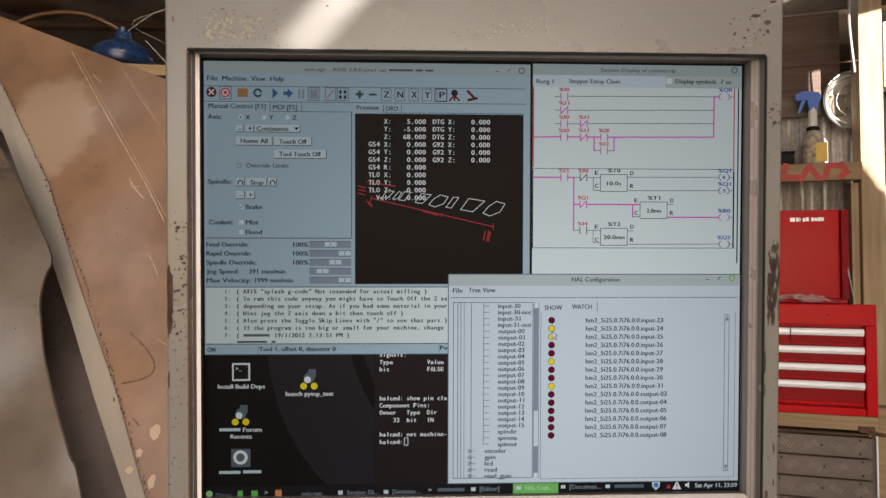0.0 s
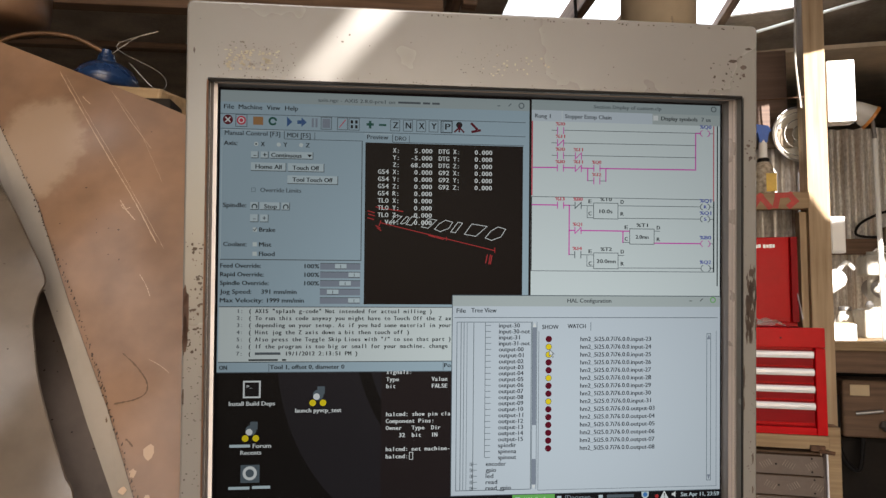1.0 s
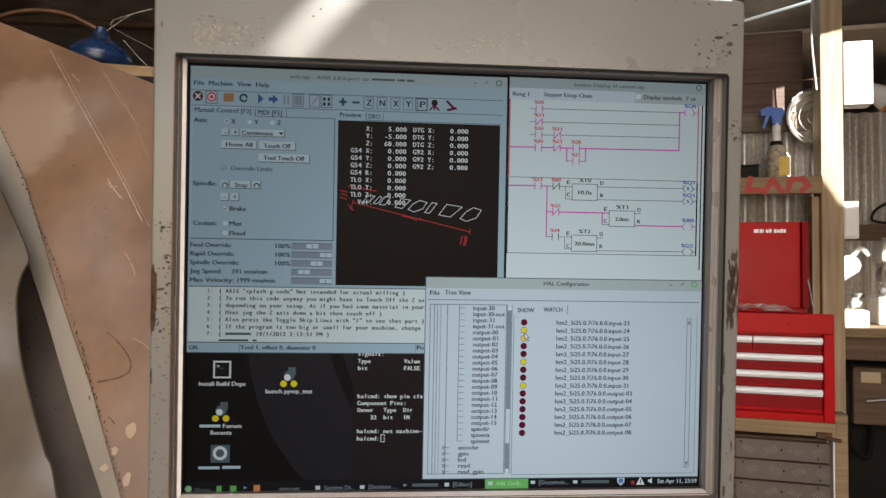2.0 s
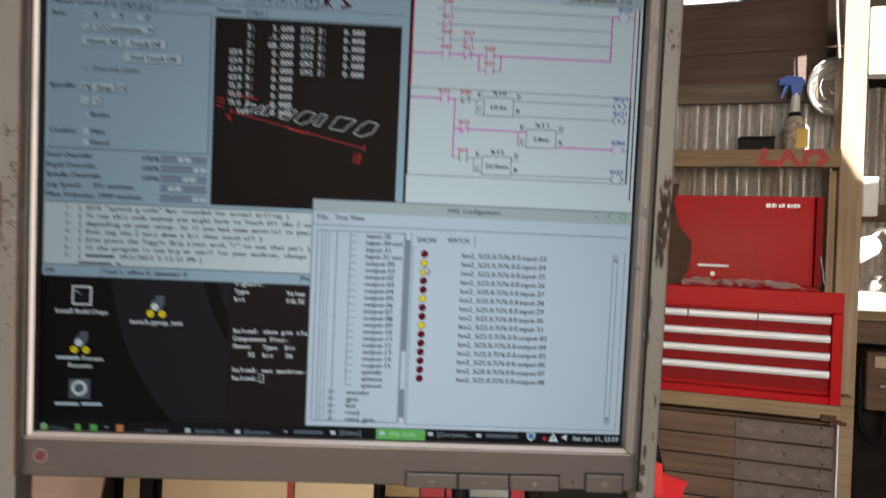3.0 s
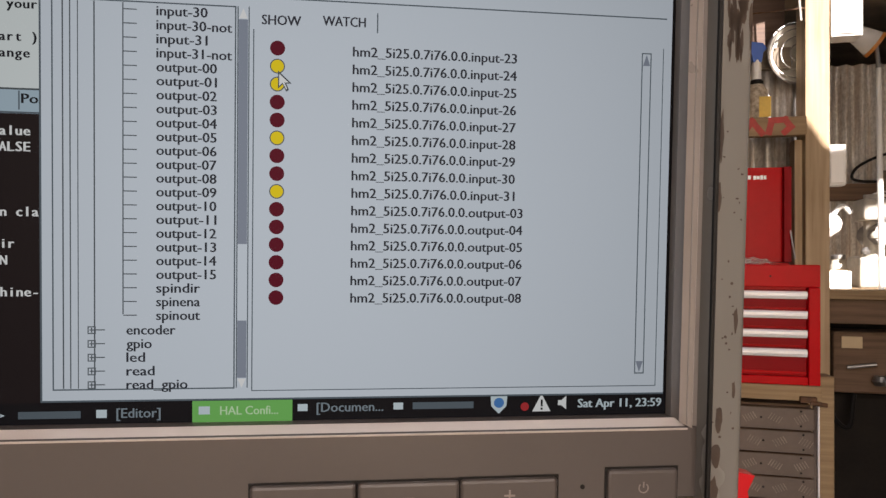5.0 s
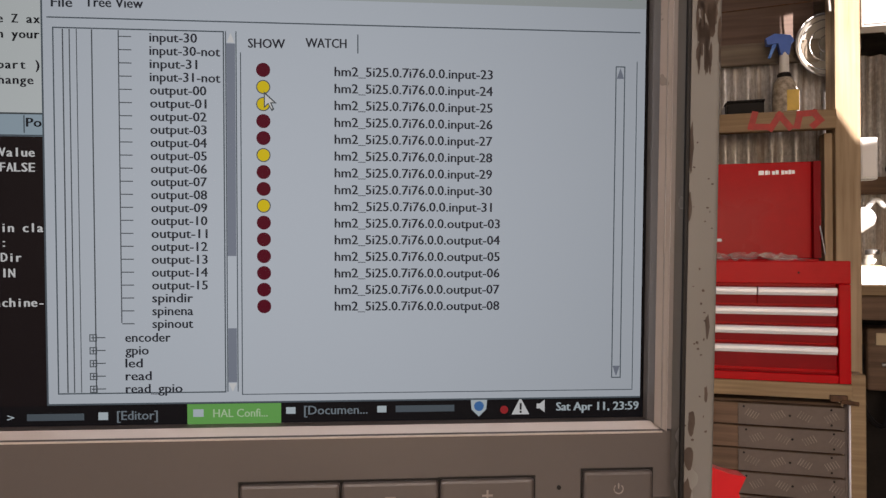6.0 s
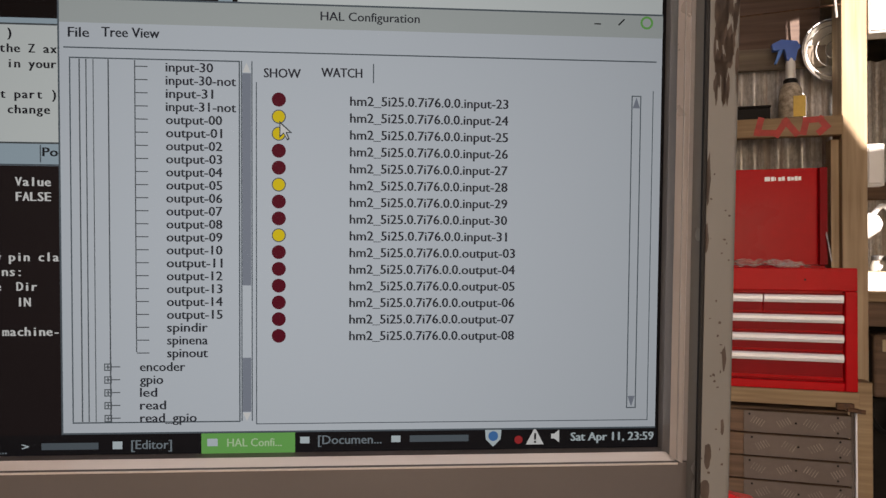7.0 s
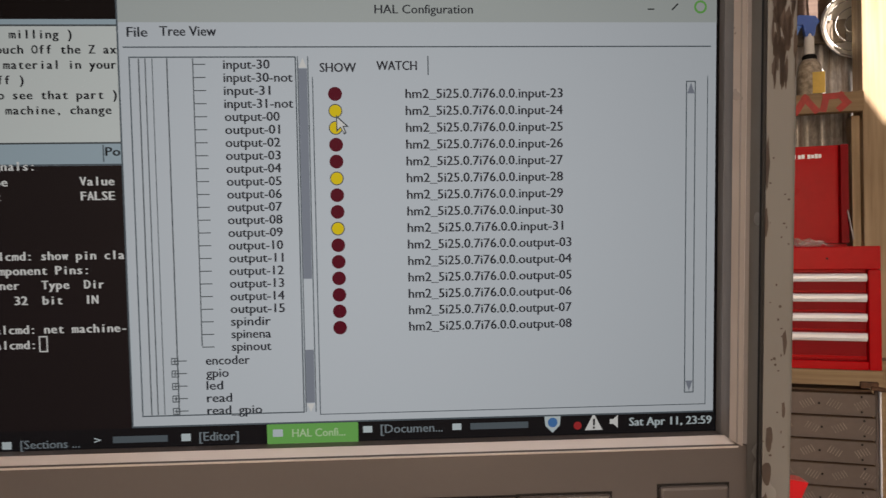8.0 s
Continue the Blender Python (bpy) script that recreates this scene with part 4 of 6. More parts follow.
for s, u, v in (("%I0", 850, 61), ("%I1", 850, 93), ("%I0", 850, 126), ("%I1", 897, 126), ("%I0", 850, 158), ("%I1", 897, 157), ("%Q0", 946, 157), ("%I2", 946, 189), ("%I3", 850, 253), ("%B0", 897, 253), ("%Q1", 896, 317), ("%I4", 896, 379)):
    text(s, u - 12, v, u + 12, 8.5, "brick")
for u, v, s in ((1237, 75, ""), (1238, 267, "R"), (1238, 299, "S"), (1239, 363, "")):
    coil(u, v, s, "pink" if v in (75, 363) else "soft")
coil(1240, 427, "", "soft")
for s, v in (("%Q0", 58), ("%Q1", 251), ("%Q1", 283), ("%B0", 347), ("%Q2", 411)):
    text(s, 1223, v, 1254, 9, "navy")
for a, b, c, d, s, n in ((938, 261, 1004, 303, "10.0s", "%T0"), (1034, 326, 1101, 367, "2.0mn", "%T1"), (939, 389, 1005, 431, "20.0mn", "%T2")):
    rects("timer_box", frame_rows(a, b, c, d, 1.6), 6, "line")
    wide = 17 if len(s) < 6 else 25
    text(s, (a + c) / 2 - wide, (b + d) / 2 + 1, (a + c) / 2 + wide, 9.5, "ink")
    text(n, (a + c) / 2 - 15, b - 9, (a + c) / 2 + 15, 9, "ink")
    for q, uu, vv in (("E", a - 13, b - 3), ("C", a - 13, d - 14), ("D", c + 6, b - 3), ("R", c + 6, d - 14)):
        text(q, uu, vv, uu + 8, 9.5, "ink")

# pin list window
rects("list_window", [(577, 500, 1279, 1000)], 7, "pale")
rects("title_bar", [(577, 500, 1279, 527)], 8, "title2")
rects("window_edge", [(577, 498.5, 1279, 500.5), (575.5, 500, 577.5, 1000), (577, 998, 1279, 1000)], 8.5, "grey_lo")
text("HAL Configuration", 871, 512, 986, 10, "ink_list", 9, bold=0.5)
ring("close_button", [(1259, 509)], 6.5, 2.4, 9, "green")
rects("window_button", [(1195, 511, 1203, 512.5)], 9, "ink")
strokes("window_button", [(1225, 512, 1231, 506)], 1.8, 9, "ink")
text("File", 587, 538, 610, 11, "ink_list", 9, bold=0.75)
text("Tree View", 624, 537, 688, 11, "ink_list", 9, bold=0.75)
rects("menu_edge", [(582, 554.5, 1272, 556)], 8.5, "grey_lo")
rects("tree_frame", frame_rows(588, 566, 779, 987, 1.5), 9, "grey_lo")
rects("tree_pane", [(589, 567, 778, 986)], 8.3, "pale")
rects("tree_line", [(598.5, 568, 600, 985), (606, 568, 607.3, 985), (614, 568, 615, 985), (630.5, 568, 632, 985), (660, 568, 661.3, 904)], 9, "soft")
TREE = ["input-30", "input-30-not", "input-31", "input-31-not"] + ["output-%02d" % k for k in range(16)] + ["spindir", "spinena", "spinout"]
for i, s in enumerate(TREE):
    v = 575 + 15.0 * i
    wide = 79 if "not" in s else 53 if s.startswith("in") else 63 if s.startswith("out") else 46
    text(s, 695, v, 695 + wide, 10.5, "ink_list", 9, bold=0.75)
rects("tree_tick", [(661, 575 + 15.0 * i - 0.6, 675, 575 + 15.0 * i + 0.6) for i in range(len(TREE))], 9, "soft")
for i, (s, wide) in enumerate((("encoder", 51), ("gpio", 26), ("led", 19), ("read", 29), ("read_gpio", 64))):
    v = 921 + 15 * i
    text(s, 664, v, 664 + wide, 10.5, "ink_list", 9, bold=0.75)
    rects("tree_box", frame_rows(624, v - 4, 632.5, v + 4.5, 1.2) + [(632, v - 0.6, 642, v + 0.6), (626, v - 0.5, 631, v + 0.7), (627.6, v - 2.5, 628.9, v + 3)], 9.4, "soft")
rects("scroll_trough", [(781, 566, 792, 986)], 8.6, "pale")
rects("scroll_thumb", [(781.5, 580, 791.5, 826), (781.5, 911, 791.5, 975)], 9, "thumb")
rects("scroll_edge", [(792, 566, 793.2, 986), (780.2, 566, 781.4, 986)], 9.2, "grey_lo")
for pts in (((782, 579), (791, 579), (786.5, 568)), ((782, 976), (786.5, 986), (791, 976))):
    bm = bmesh.new()
    bm.faces.new([bm.verts.new((sx(u), -LAYER * 9.4, sz(v))) for u, v in pts])
    part("scroll_arrow", bm, G["white"], screen)
text("SHOW", 806, 579, 848, 10.5, "ink_list", 9, bold=0.75)
text("WATCH", 872, 577, 919, 10.5, "ink_list", 9, bold=0.75)
rects("tab_edge", [(932, 566, 933.4, 588), (797, 590, 798.2, 990), (1268, 590, 1269, 990), (797, 989, 1269, 990)], 9, "grey_lo")
PINS = ["input-%d" % k for k in range(23, 32)] + ["output-%02d" % k for k in range(3, 9)]
for i, s in enumerate(PINS):
    v = 609.5 + 19.7 * i
    lit = i in (1, 2, 5, 8)
    disc("pin_lamp", [(823.3, v)], 8.2, 9, "maroon" if not lit else "soft")
    disc("pin_lamp_face", [(823.3, v)], 7.0, 9.4, "yellow" if lit else "maroon")
    text("hm2_5i25.0.7i76.0.0." + s, 905.5, v, 1092 if s.startswith("in") else 1102, 10.8, "ink_list", 9, bold=0.75)
rects("scroll_frame", frame_rows(1242, 596, 1254, 975, 1.3), 9, "grey_lo")
for pts in (((1243.5, 611), (1252.5, 611), (1248, 598)), ((1243.5, 960), (1248, 973), (1252.5, 960))):
    bm = bmesh.new()
    bm.faces.new([bm.verts.new((sx(u), -LAYER * 9.4, sz(v))) for u, v in pts])
    part("scroll_arrow", bm, G["thumb"], screen)
bm = bmesh.new()
bm.faces.new([bm.verts.new((sx(u), -LAYER * 10, sz(v))) for u, v in ((824, 634), (824, 654), (829, 649), (833, 657), (836, 655), (833, 648), (839, 648))])
part("pointer", bm, G["line"], screen)
bm = bmesh.new()
bm.faces.new([bm.verts.new((sx(u), -LAYER * 10.4, sz(v))) for u, v in ((825.3, 637.5), (825.3, 651), (829, 647.3), (833, 654.6), (834, 654), (831, 646.8), (835.6, 646.8))])
part("pointer_face", bm, G["white"], screen)

# ---------------------------------------------------------------- tool corner at the wall
structure("wall_corrugated", corrugated(-2.6, 0.126, 0.0, 2.02, 0.5, period=0.076, amp=0.015, steps=16), ZINC, "rusty grey corrugated iron wall lining", "wall", WALL)
structure("wall_corrugated_far", corrugated(-0.2, 3.2, 0.0, 2.34, 1.75, period=0.076, amp=0.016, steps=16), iron_material("weathered_iron", (0.8, 0.77, 0.72), (0.36, 0.26, 0.18), (0.17, 0.13, 0.1), 0.3, 0.5), "weathered corrugated iron wall behind the bench", "wall", WALL)

post = thing("post", WALL, "rough sawn pine post, sunlit at the top", "post", kind="structure")
part("timber", box(0.055, 0.128, 0.32, 0.42, 0.0, 3.0, 0.003), PINE_UP, post)
part("packer", box(0.03, 0.0545, 0.345, 0.4, 0.9, 1.715, 0.002), PINE_UP, post)
rail = thing("wall_rail", WALL, "grey-brown timber rail across the iron wall", "rail", kind="structure")
part("timber", box(-2.4, 0.054, 0.44, 0.485, 1.38, 1.46, 0.003), BROWN_WOOD, rail)

lining = thing("lining_board", WALL, "dark reddish brown lining board above the iron wall", "wall", kind="structure")
part("board", box(-2.4, 0.05, 0.53, 0.55, 2.03, 2.4, 0.002), wood_material("dark_lining", (0.15, 0.098, 0.075), (0.08, 0.05, 0.038), 0), lining)
part("top_rail", box(-2.4, 0.05, 0.455, 0.48, 1.985, 2.06, 0.003), wood_material("dull_rail", (0.2, 0.165, 0.125), (0.11, 0.085, 0.062), 0), lining)

shelf = thing("shelf", WALL, "pine shelf board with red painted marks", "shelf")
part("front_board", box(-1.3, 0.054, 0.3, 0.335, 1.722, 1.784, 0.003), PINE, shelf)
part("shelf_top", box(-1.3, 0.0545, 0.336, 0.47, 1.762, 1.782, 0.002), PINE, shelf)
REDPAINT = material("red_paint", (0.5, 0.05, 0.04), 0.6, 0, 0.3, scale=40)
for lines in (((-0.186, 1.778, -0.196, 1.738), (-0.196, 1.738, -0.146, 1.735)), ((-0.138, 1.73, -0.112, 1.772), (-0.112, 1.772, -0.082, 1.732)),
              ((-0.06, 1.735, -0.052, 1.772), (-0.052, 1.772, -0.012, 1.774), (-0.012, 1.774, 0.006, 1.75), (0.006, 1.75, -0.012, 1.734))):
    bm = bmesh.new()
    for k_, (a, b, c, d) in enumerate(lines):
        p, q = Vector((a, b)), Vector((c, d))
        n = (q - p).normalized() * 0.0098
        s_ = Vector((-n.y, n.x))
        bm.faces.new([bm.verts.new((k.x, 0.2985 - 0.0003 * k_, k.y)) for k in (p - n + s_, p - n - s_, q + n - s_, q + n + s_)])
    part("painted_mark", bm, REDPAINT, shelf, "red brushed stroke")


def tool_chest():
    ob = thing("tool_chest", WALL, "red metal tool chest, lid open, four rows of silver-edged drawers", "tool chest")
    zb, zt, w, d = 0.962, 1.301, 0.677, 0.305
    part("body", box(-w, 0, 0.0185, d, zb, zt - 0.012, 0.003), RED, ob)
    part("top_band", box(-w, 0, -0.002, 0.018, zt - 0.064, zt, 0.003), RED, ob)
    part("side_band", box(-0.031, 0, -0.002, 0.018, zb, zt - 0.0645, 0.003), RED, ob)
    part("side_band", box(-w, -w + 0.031, -0.002, 0.018, zb, zt - 0.0645, 0.003), RED, ob)
    part("bottom_band", box(-w + 0.0315, -0.0315, -0.002, 0.018, zb, zb + 0.024, 0.003), RED, ob)
    part("rim", box(-w, 0.0, d - 0.012, d, zt - 0.012, zt + 0.006, 0.002), RED, ob)
    part("tray", box(-w + 0.01, -0.01, 0.019, d - 0.013, zt - 0.012, zt - 0.008), RED_SHADED, ob)
    part("rivet", lathe([(0.003, 0.0), (0.0025, 0.0012)], 10), BLACK, ob).matrix_basis = pose(-0.13, -0.0021, 1.268, 90, 0, 0)
    # three small drawers above three wide ones
    rows = [(1.178, 1.232, 3), (1.124, 1.1765, 1), (1.071, 1.1225, 1), (0.99, 1.069, 1)]
    for z0, z1, n in rows:
        span = (w - 0.066) / n
        for k in range(n):
            a0, a1 = -w + 0.033 + span * k + 0.002, -w + 0.033 + span * (k + 1) - 0.002
            dr = part("drawer", box(a0, a1, 0.0085, 0.018, z0 + 0.002, z1 - 0.003, 0.001), RED_SHADED, ob)
            prof = [(-0.004, z1 - 0.006), (-0.0075, z1 - 0.011), (-0.0075, z1 - 0.019), (-0.003, z1 - 0.0275), (0.008, z1 - 0.0275), (0.008, z1 - 0.006)]
            part("handle_trim", slab([(a0, y, z) for y, z in prof], (a1 - a0, 0, 0)), ALU, dr, "brushed aluminium drawer pull")
            if z0 < 1.0:
                part("drawer_lip", box(a0, a1, 0.003, 0.008, z0 + 0.003, z0 + 0.010, 0.001), RED, dr)
    # open lid, leaning on the wall
    lid = part("lid", box(-w, 0, d - 0.012, d + 0.012, zt + 0.007, 1.618, 0.003), RED, ob)
    part("lid_edge", box(-0.022, 0.0, d - 0.036, d - 0.0125, zt + 0.008, 1.616, 0.001), RED_SHADED, lid)
    part("lid_edge", box(-w, -w + 0.02, d - 0.036, d - 0.0125, zt + 0.008, 1.616, 0.001), RED_SHADED, lid)
    part("badge", box(-0.176, -0.16, d - 0.0136, d - 0.0122, 1.578, 1.592, 0.0005), ALU, lid, "plain silver maker's badge")
    for k, wide in enumerate((0.009, 0.004, 0.009, 0.009, 0.009, 0.009, 0.009, 0.008)):
        x = -0.157 + 0.0105 * k + (0.006 if k > 3 else 0)
        part("badge_bar", box(x, x + wide, d - 0.0136, d - 0.0122, 1.578 + 0.001 * (k % 2), 1.592 - 0.001 * (k % 3), 0.0005), ALU, lid)
    part("lid_handle", box(-0.395, -0.29, d - 0.03, d - 0.012, 1.362, 1.372, 0.003), ALU, lid)
    part("lock", tube([(-0.342, d - 0.012, 1.338), (-0.342, d - 0.02, 1.338)], 0.008, seg=16), STEEL, lid)
    part("stay", tube([(-0.008, d - 0.02, 1.46), (0.004, d - 0.06, 1.32)], 0.0025, seg=6), STEEL, ob)
    return ob


tool_chest()

FILM = bpy.data.materials.new("clear_film")
FILM.use_nodes = True
FILM.node_tree.nodes["Principled BSDF"].inputs["Base Color"].default_value = (0.85, 0.8, 0.78, 1)
FILM.node_tree.nodes["Principled BSDF"].inputs["Roughness"].default_value = 0.12
FILM.node_tree.nodes["Principled BSDF"].inputs["Alpha"].default_value = 0.28
wrap = thing("plastic_wrap", WALL @ pose(-0.3, 0.2, 1.293), "crumpled clear plastic wrap lying in the open tool chest", "plastic wrap")
rw = random.Random(21)
bm = bmesh.new()
grid = [[bm.verts.new((0.017 * i - 0.2 + rw.uniform(-0.006, 0.006), 0.018 * j - 0.04 + rw.uniform(-0.006, 0.006), 0.002 + (rw.uniform(0.0, 0.034) if 0 < i < 26 else 0.0))) for i in range(28)] for j in range(5)]
for a, b in zip(grid, grid[1:]):
    for i in range(27):
        bm.faces.new((a[i], a[i + 1], b[i + 1], b[i]))
part("film", bm, FILM, wrap)

bench = thing("side_bench", WALL, "rough pine bench under the tool chest", "bench")
part("top_board", box(-1.2, 0.004, 0.0, 0.31, 0.918, 0.961, 0.003), PINE, bench)
part("leg", box(0.006, 0.045, 0.03, 0.09, 0.0, 0.985, 0.003), PINE, bench)
part("leg", box(-1.2, -1.15, 0.03, 0.09, 0.0, 0.917, 0.003), PINE, bench)
latch = part("latch", box(-0.055, -0.012, -0.012, -0.0005, 0.915, 0.932, 0.002), RUST, bench, "rusty iron latch")
part("latch_pin", tube([(-0.03, -0.012, 0.916), (0.012, -0.016, 0.912)], 0.006, seg=8), RUST, latch)

# stack of drawers: brown boards with grey patterned plates
cabinet = thing("drawer_stack", WALL, "stack of wooden drawers faced with grey patterned plates", "drawers")
part("carcass", box(-0.75, -0.012, 0.045, 0.3, 0.0, 0.9, 0.003), BROWN_WOOD, cabinet)
WORN = material("worn_tread", (0.24, 0.195, 0.17), 0.35, 0.3, 0.4, scale=40, fine=200)
z = 0.893
row = 0
while z > 0.1:
    z0 = z - 0.066
    dr = part("drawer_front", box(-0.74, -0.012, 0.022, 0.045, z0 + 0.004, z, 0.002), BROWN_WOOD, cabinet)
    plate = part("plate", box(-0.285, -0.012, 0.018, 0.0215, z0 + 0.005, z - 0.001, 0.001), TREAD, dr, "grey patterned plate")
    bm = bmesh.new()
    for k in range(4):
        lean = 1 if (k + row) % 2 else -1
        a, zz = -0.262 + 0.068 * k + 0.012 * (row % 2), z0 + 0.036
        for j in range(5):
            cx, cz = a + 0.0068 * j, zz + 0.005 * lean * (j - 2) * 0.6
            q = [Vector((cx + dx, 0.0176, cz + dz * lean)) for dx, dz in ((-0.0065, 0.0085), (-0.0045, 0.0095), (0.0065, -0.0085), (0.0045, -0.0095))]
            bm.faces.new([bm.verts.new(p) for p in q])
    part("tread_pattern", bm, WORN, plate)["kind"] = "stuff"
    for sx_, sz_ in ((-0.27, 0.056), (-0.15, 0.036), (-0.045, 0.058), (-0.045, 0.016)):
        part("rivet", lathe([(0.0032, 0), (0.0024, 0.0012)], 8), BLACK, dr).matrix_basis = pose(sx_ + 0.006 * (row % 2), 0.0178, z0 + sz_, 90, 0, 0)
    z = z0
    row += 1
part("end_trim", box(-0.001, 0.004, 0.02, 0.04, 0.0, 0.9, 0.001), ALU, cabinet, "pale edge strip")
part("corner_rim", tube([(-0.0075, 0.026, 0.0), (-0.0075, 0.026, 0.9)], 0.0055, seg=12), TREAD, cabinet, "rounded grey corner", smooth=True)

# spray bottle
bottle = thing("spray_bottle", WALL @ pose(-0.075, 0.4, 1.783), "clear spray bottle with a blue trigger head, on the shelf", "spray bottle")
LABEL = material("speckled_label", (0.55, 0.48, 0.38), 0.6, 0, 0.5, dark=(0.2, 0.16, 0.12), scale=60, fine=200)
part("body", lathe([(0.034, 0), (0.037, 0.006), (0.037, 0.09), (0.033, 0.115), (0.018, 0.14), (0.014, 0.155), (0.014, 0.185)], 24), LABEL, bottle, "clear bottle with a speckled yellow label", smooth=True)
part("label_patch", box(0.0, 0.0375, -0.0382, -0.036, 0.015, 0.085, 0.001), material("yellow_label", (0.75, 0.5, 0.08), 0.5, 0, 0.2), bottle, "yellow paper label")
part("collar", lathe([(0.022, 0.128), (0.022, 0.145), (0.018, 0.15)], 20), BLACK, bottle)
part("neck", lathe([(0.0155, 0.15), (0.0155, 0.2), (0.012, 0.22)], 16), WHITE, bottle)
head = part("trigger_head", slab([(-0.058, -0.012, 0.27), (-0.055, -0.012, 0.248), (-0.02, -0.012, 0.25), (-0.012, -0.012, 0.21), (0.014, -0.012, 0.21), (0.02, -0.012, 0.245), (0.03, -0.012, 0.255), (0.018, -0.012, 0.275), (-0.03, -0.012, 0.283)], (0, 0.024, 0)), material("blue_plastic", (0.03, 0.13, 0.55), 0.35, 0, 0.1), bottle, "blue plastic trigger head")
part("trigger", slab([(-0.036, -0.006, 0.25), (-0.05, -0.006, 0.205), (-0.043, -0.006, 0.203), (-0.022, -0.006, 0.25)], (0, 0.012, 0)), material("blue_trigger", (0.05, 0.2, 0.65), 0.35), head)

tin = thing("black_tin", WALL @ pose(-0.2, 0.4, 1.783), "small black box on the shelf", "box")
part("body", box(-0.058, 0.058, -0.03, 0.03, 0, 0.052, 0.003), BLACK, tin)
part("lid", box(-0.06, 0.06, -0.032, 0.032, 0.0525, 0.06, 0.002), BLACK, tin)

# round reflector lamp against the post
lamp = thing("reflector_lamp", WALL @ pose(0.068, 0.437, 2.03), "round shiny reflector lamp clamped to the post", "lamp")
CHROME = material("bright_reflector", (0.82, 0.79, 0.72), 0.32, 0.35, 0.12, scale=20)
dish = part("dish", lathe([(0.02, 0.05), (0.06, 0.042), (0.09, 0.022), (0.104, 0.0), (0.107, -0.002), (0.1, 0.004), (0.086, 0.024), (0.056, 0.046), (0.018, 0.054)], 36), CHROME, lamp, smooth=True)
dish.matrix_basis = pose(0, 0, 0, -90, 0, 12)
part("rim", tube([(0.105 * math.cos(radians(a)) * math.cos(radians(12)), 0.105 * math.cos(radians(a)) * math.sin(radians(12)), 0.105 * math.sin(radians(a))) for a in range(0, 361, 12)], 0.004, seg=8, caps=False), STEEL, lamp)
part("socket", tube([(-0.01, 0.055, 0), (-0.012, 0.068, 0)], 0.02, seg=16), BLACK, lamp)
for k in range(3):
    r = 0.03 + 0.028 * k
    part("guard_ring", tube([(r * math.cos(radians(a)), -0.012 + 0.004 * k, r * math.sin(radians(a))) for a in range(0, 361, 15)], 0.0018, seg=6, caps=False), STEEL, lamp)
part("bracket", tube([(0.03, 0.04, -0.02), (0.03, 0.055, -0.12)], 0.006), STEEL, lamp)

# white boxes and cables on the post
def wall_box(name, a0, a1, z0, z1, b0, depth, label):
    ob = thing(name, WALL, label, "box")
    part("body", box(a0, a1, b0 - depth, b0, z0, z1, 0.004), WHITE, ob)
    part("cover", box(a0 + 0.006, a1 - 0.006, b0 - depth - 0.005, b0 - depth - 0.0005, z0 + 0.008, z1 - 0.008, 0.002), WHITE, ob)
    return ob


wall_box("junction_box", 0.129, 0.222, 2.04, 2.27, 0.38, 0.07, "large white electrical box beside the post")
wall_box("socket_box", 0.129, 0.182, 1.56, 1.695, 0.38, 0.04, "small white socket box beside the post")
cable = thing("cable", WALL, "thin grey cable running down the post", "cable")
part("sheath", tube(smooth_path([(0.02, 0.33, 2.98), (0.012, 0.31, 2.7), (0.03, 0.312, 2.5), (0.025, 0.312, 2.3), (0.04, 0.312, 2.1)]), 0.004, seg=8), material("grey_sheath", (0.4, 0.37, 0.33), 0.5, 0, 0.2, scale=20), cable)
conduit = thing("conduit", WALL, "grey conduit behind the post", "pipe")
part("pipe", tube([(0.14, 0.43, 0.0), (0.14, 0.43, 2.99)], 0.009, seg=10), STEEL, conduit)
wire = thing("tie_wire", WALL, "thin wire strung under the roof", "wire")
part("strand", tube([(-0.9, 0.6, 2.2), (0.05, 0.31, 2.14)], 0.0025, seg=6), RUST, wire)

# ---------------------------------------------------------------- bench behind the post
back_bench = thing("workbench", WALL, "long timber workbench with tools, partly in sunlight", "workbench")
part("top", box(0.14, 1.6, 0.95, 1.7, 1.16, 1.2, 0.004), PINE, back_bench)
part("apron", box(0.14, 1.6, 0.97, 1.0, 1.06, 1.1595, 0.003), BROWN_WOOD, back_bench)
part("leg", box(0.15, 0.23, 1.0, 1.08, 0, 1.0595, 0.003), BROWN_WOOD, back_bench)
part("leg", box(1.4, 1.48, 1.0, 1.08, 0, 1.0595, 0.003), BROWN_WOOD, back_bench)
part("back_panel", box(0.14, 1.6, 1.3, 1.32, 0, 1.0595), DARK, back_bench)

work_lamp = thing("work_lamp", WALL @ pose(0.36, 1.2, 1.2), "white work lamp with a bent arm, standing on the bench", "lamp")
part("base", lathe([(0.07, 0), (0.07, 0.012), (0.02, 0.03)], 24), WHITE, work_lamp)
part("arm", tube(smooth_path([(0.0, 0, 0.02), (-0.03, 0, 0.12), (0.02, 0, 0.24), (0.1, 0.02, 0.36), (0.14, 0, 0.33)]), 0.011, seg=10), WHITE, work_lamp, smooth=True)
hd = part("head", lathe([(0.025, 0.0), (0.045, 0.02), (0.06, 0.1), (0.062, 0.13), (0.055, 0.13)], 24), WHITE, work_lamp, smooth=True)
hd.matrix_basis = pose(0.09, 0, 0.3, 0, -115, 0)

crate = thing("carton", WALL @ pose(0.44, 1.08, 1.2), "small pale carton on the bench", "box")
part("body", box(-0.13, 0.0, -0.05, 0.05, 0, 0.075, 0.003), WHITE, crate)
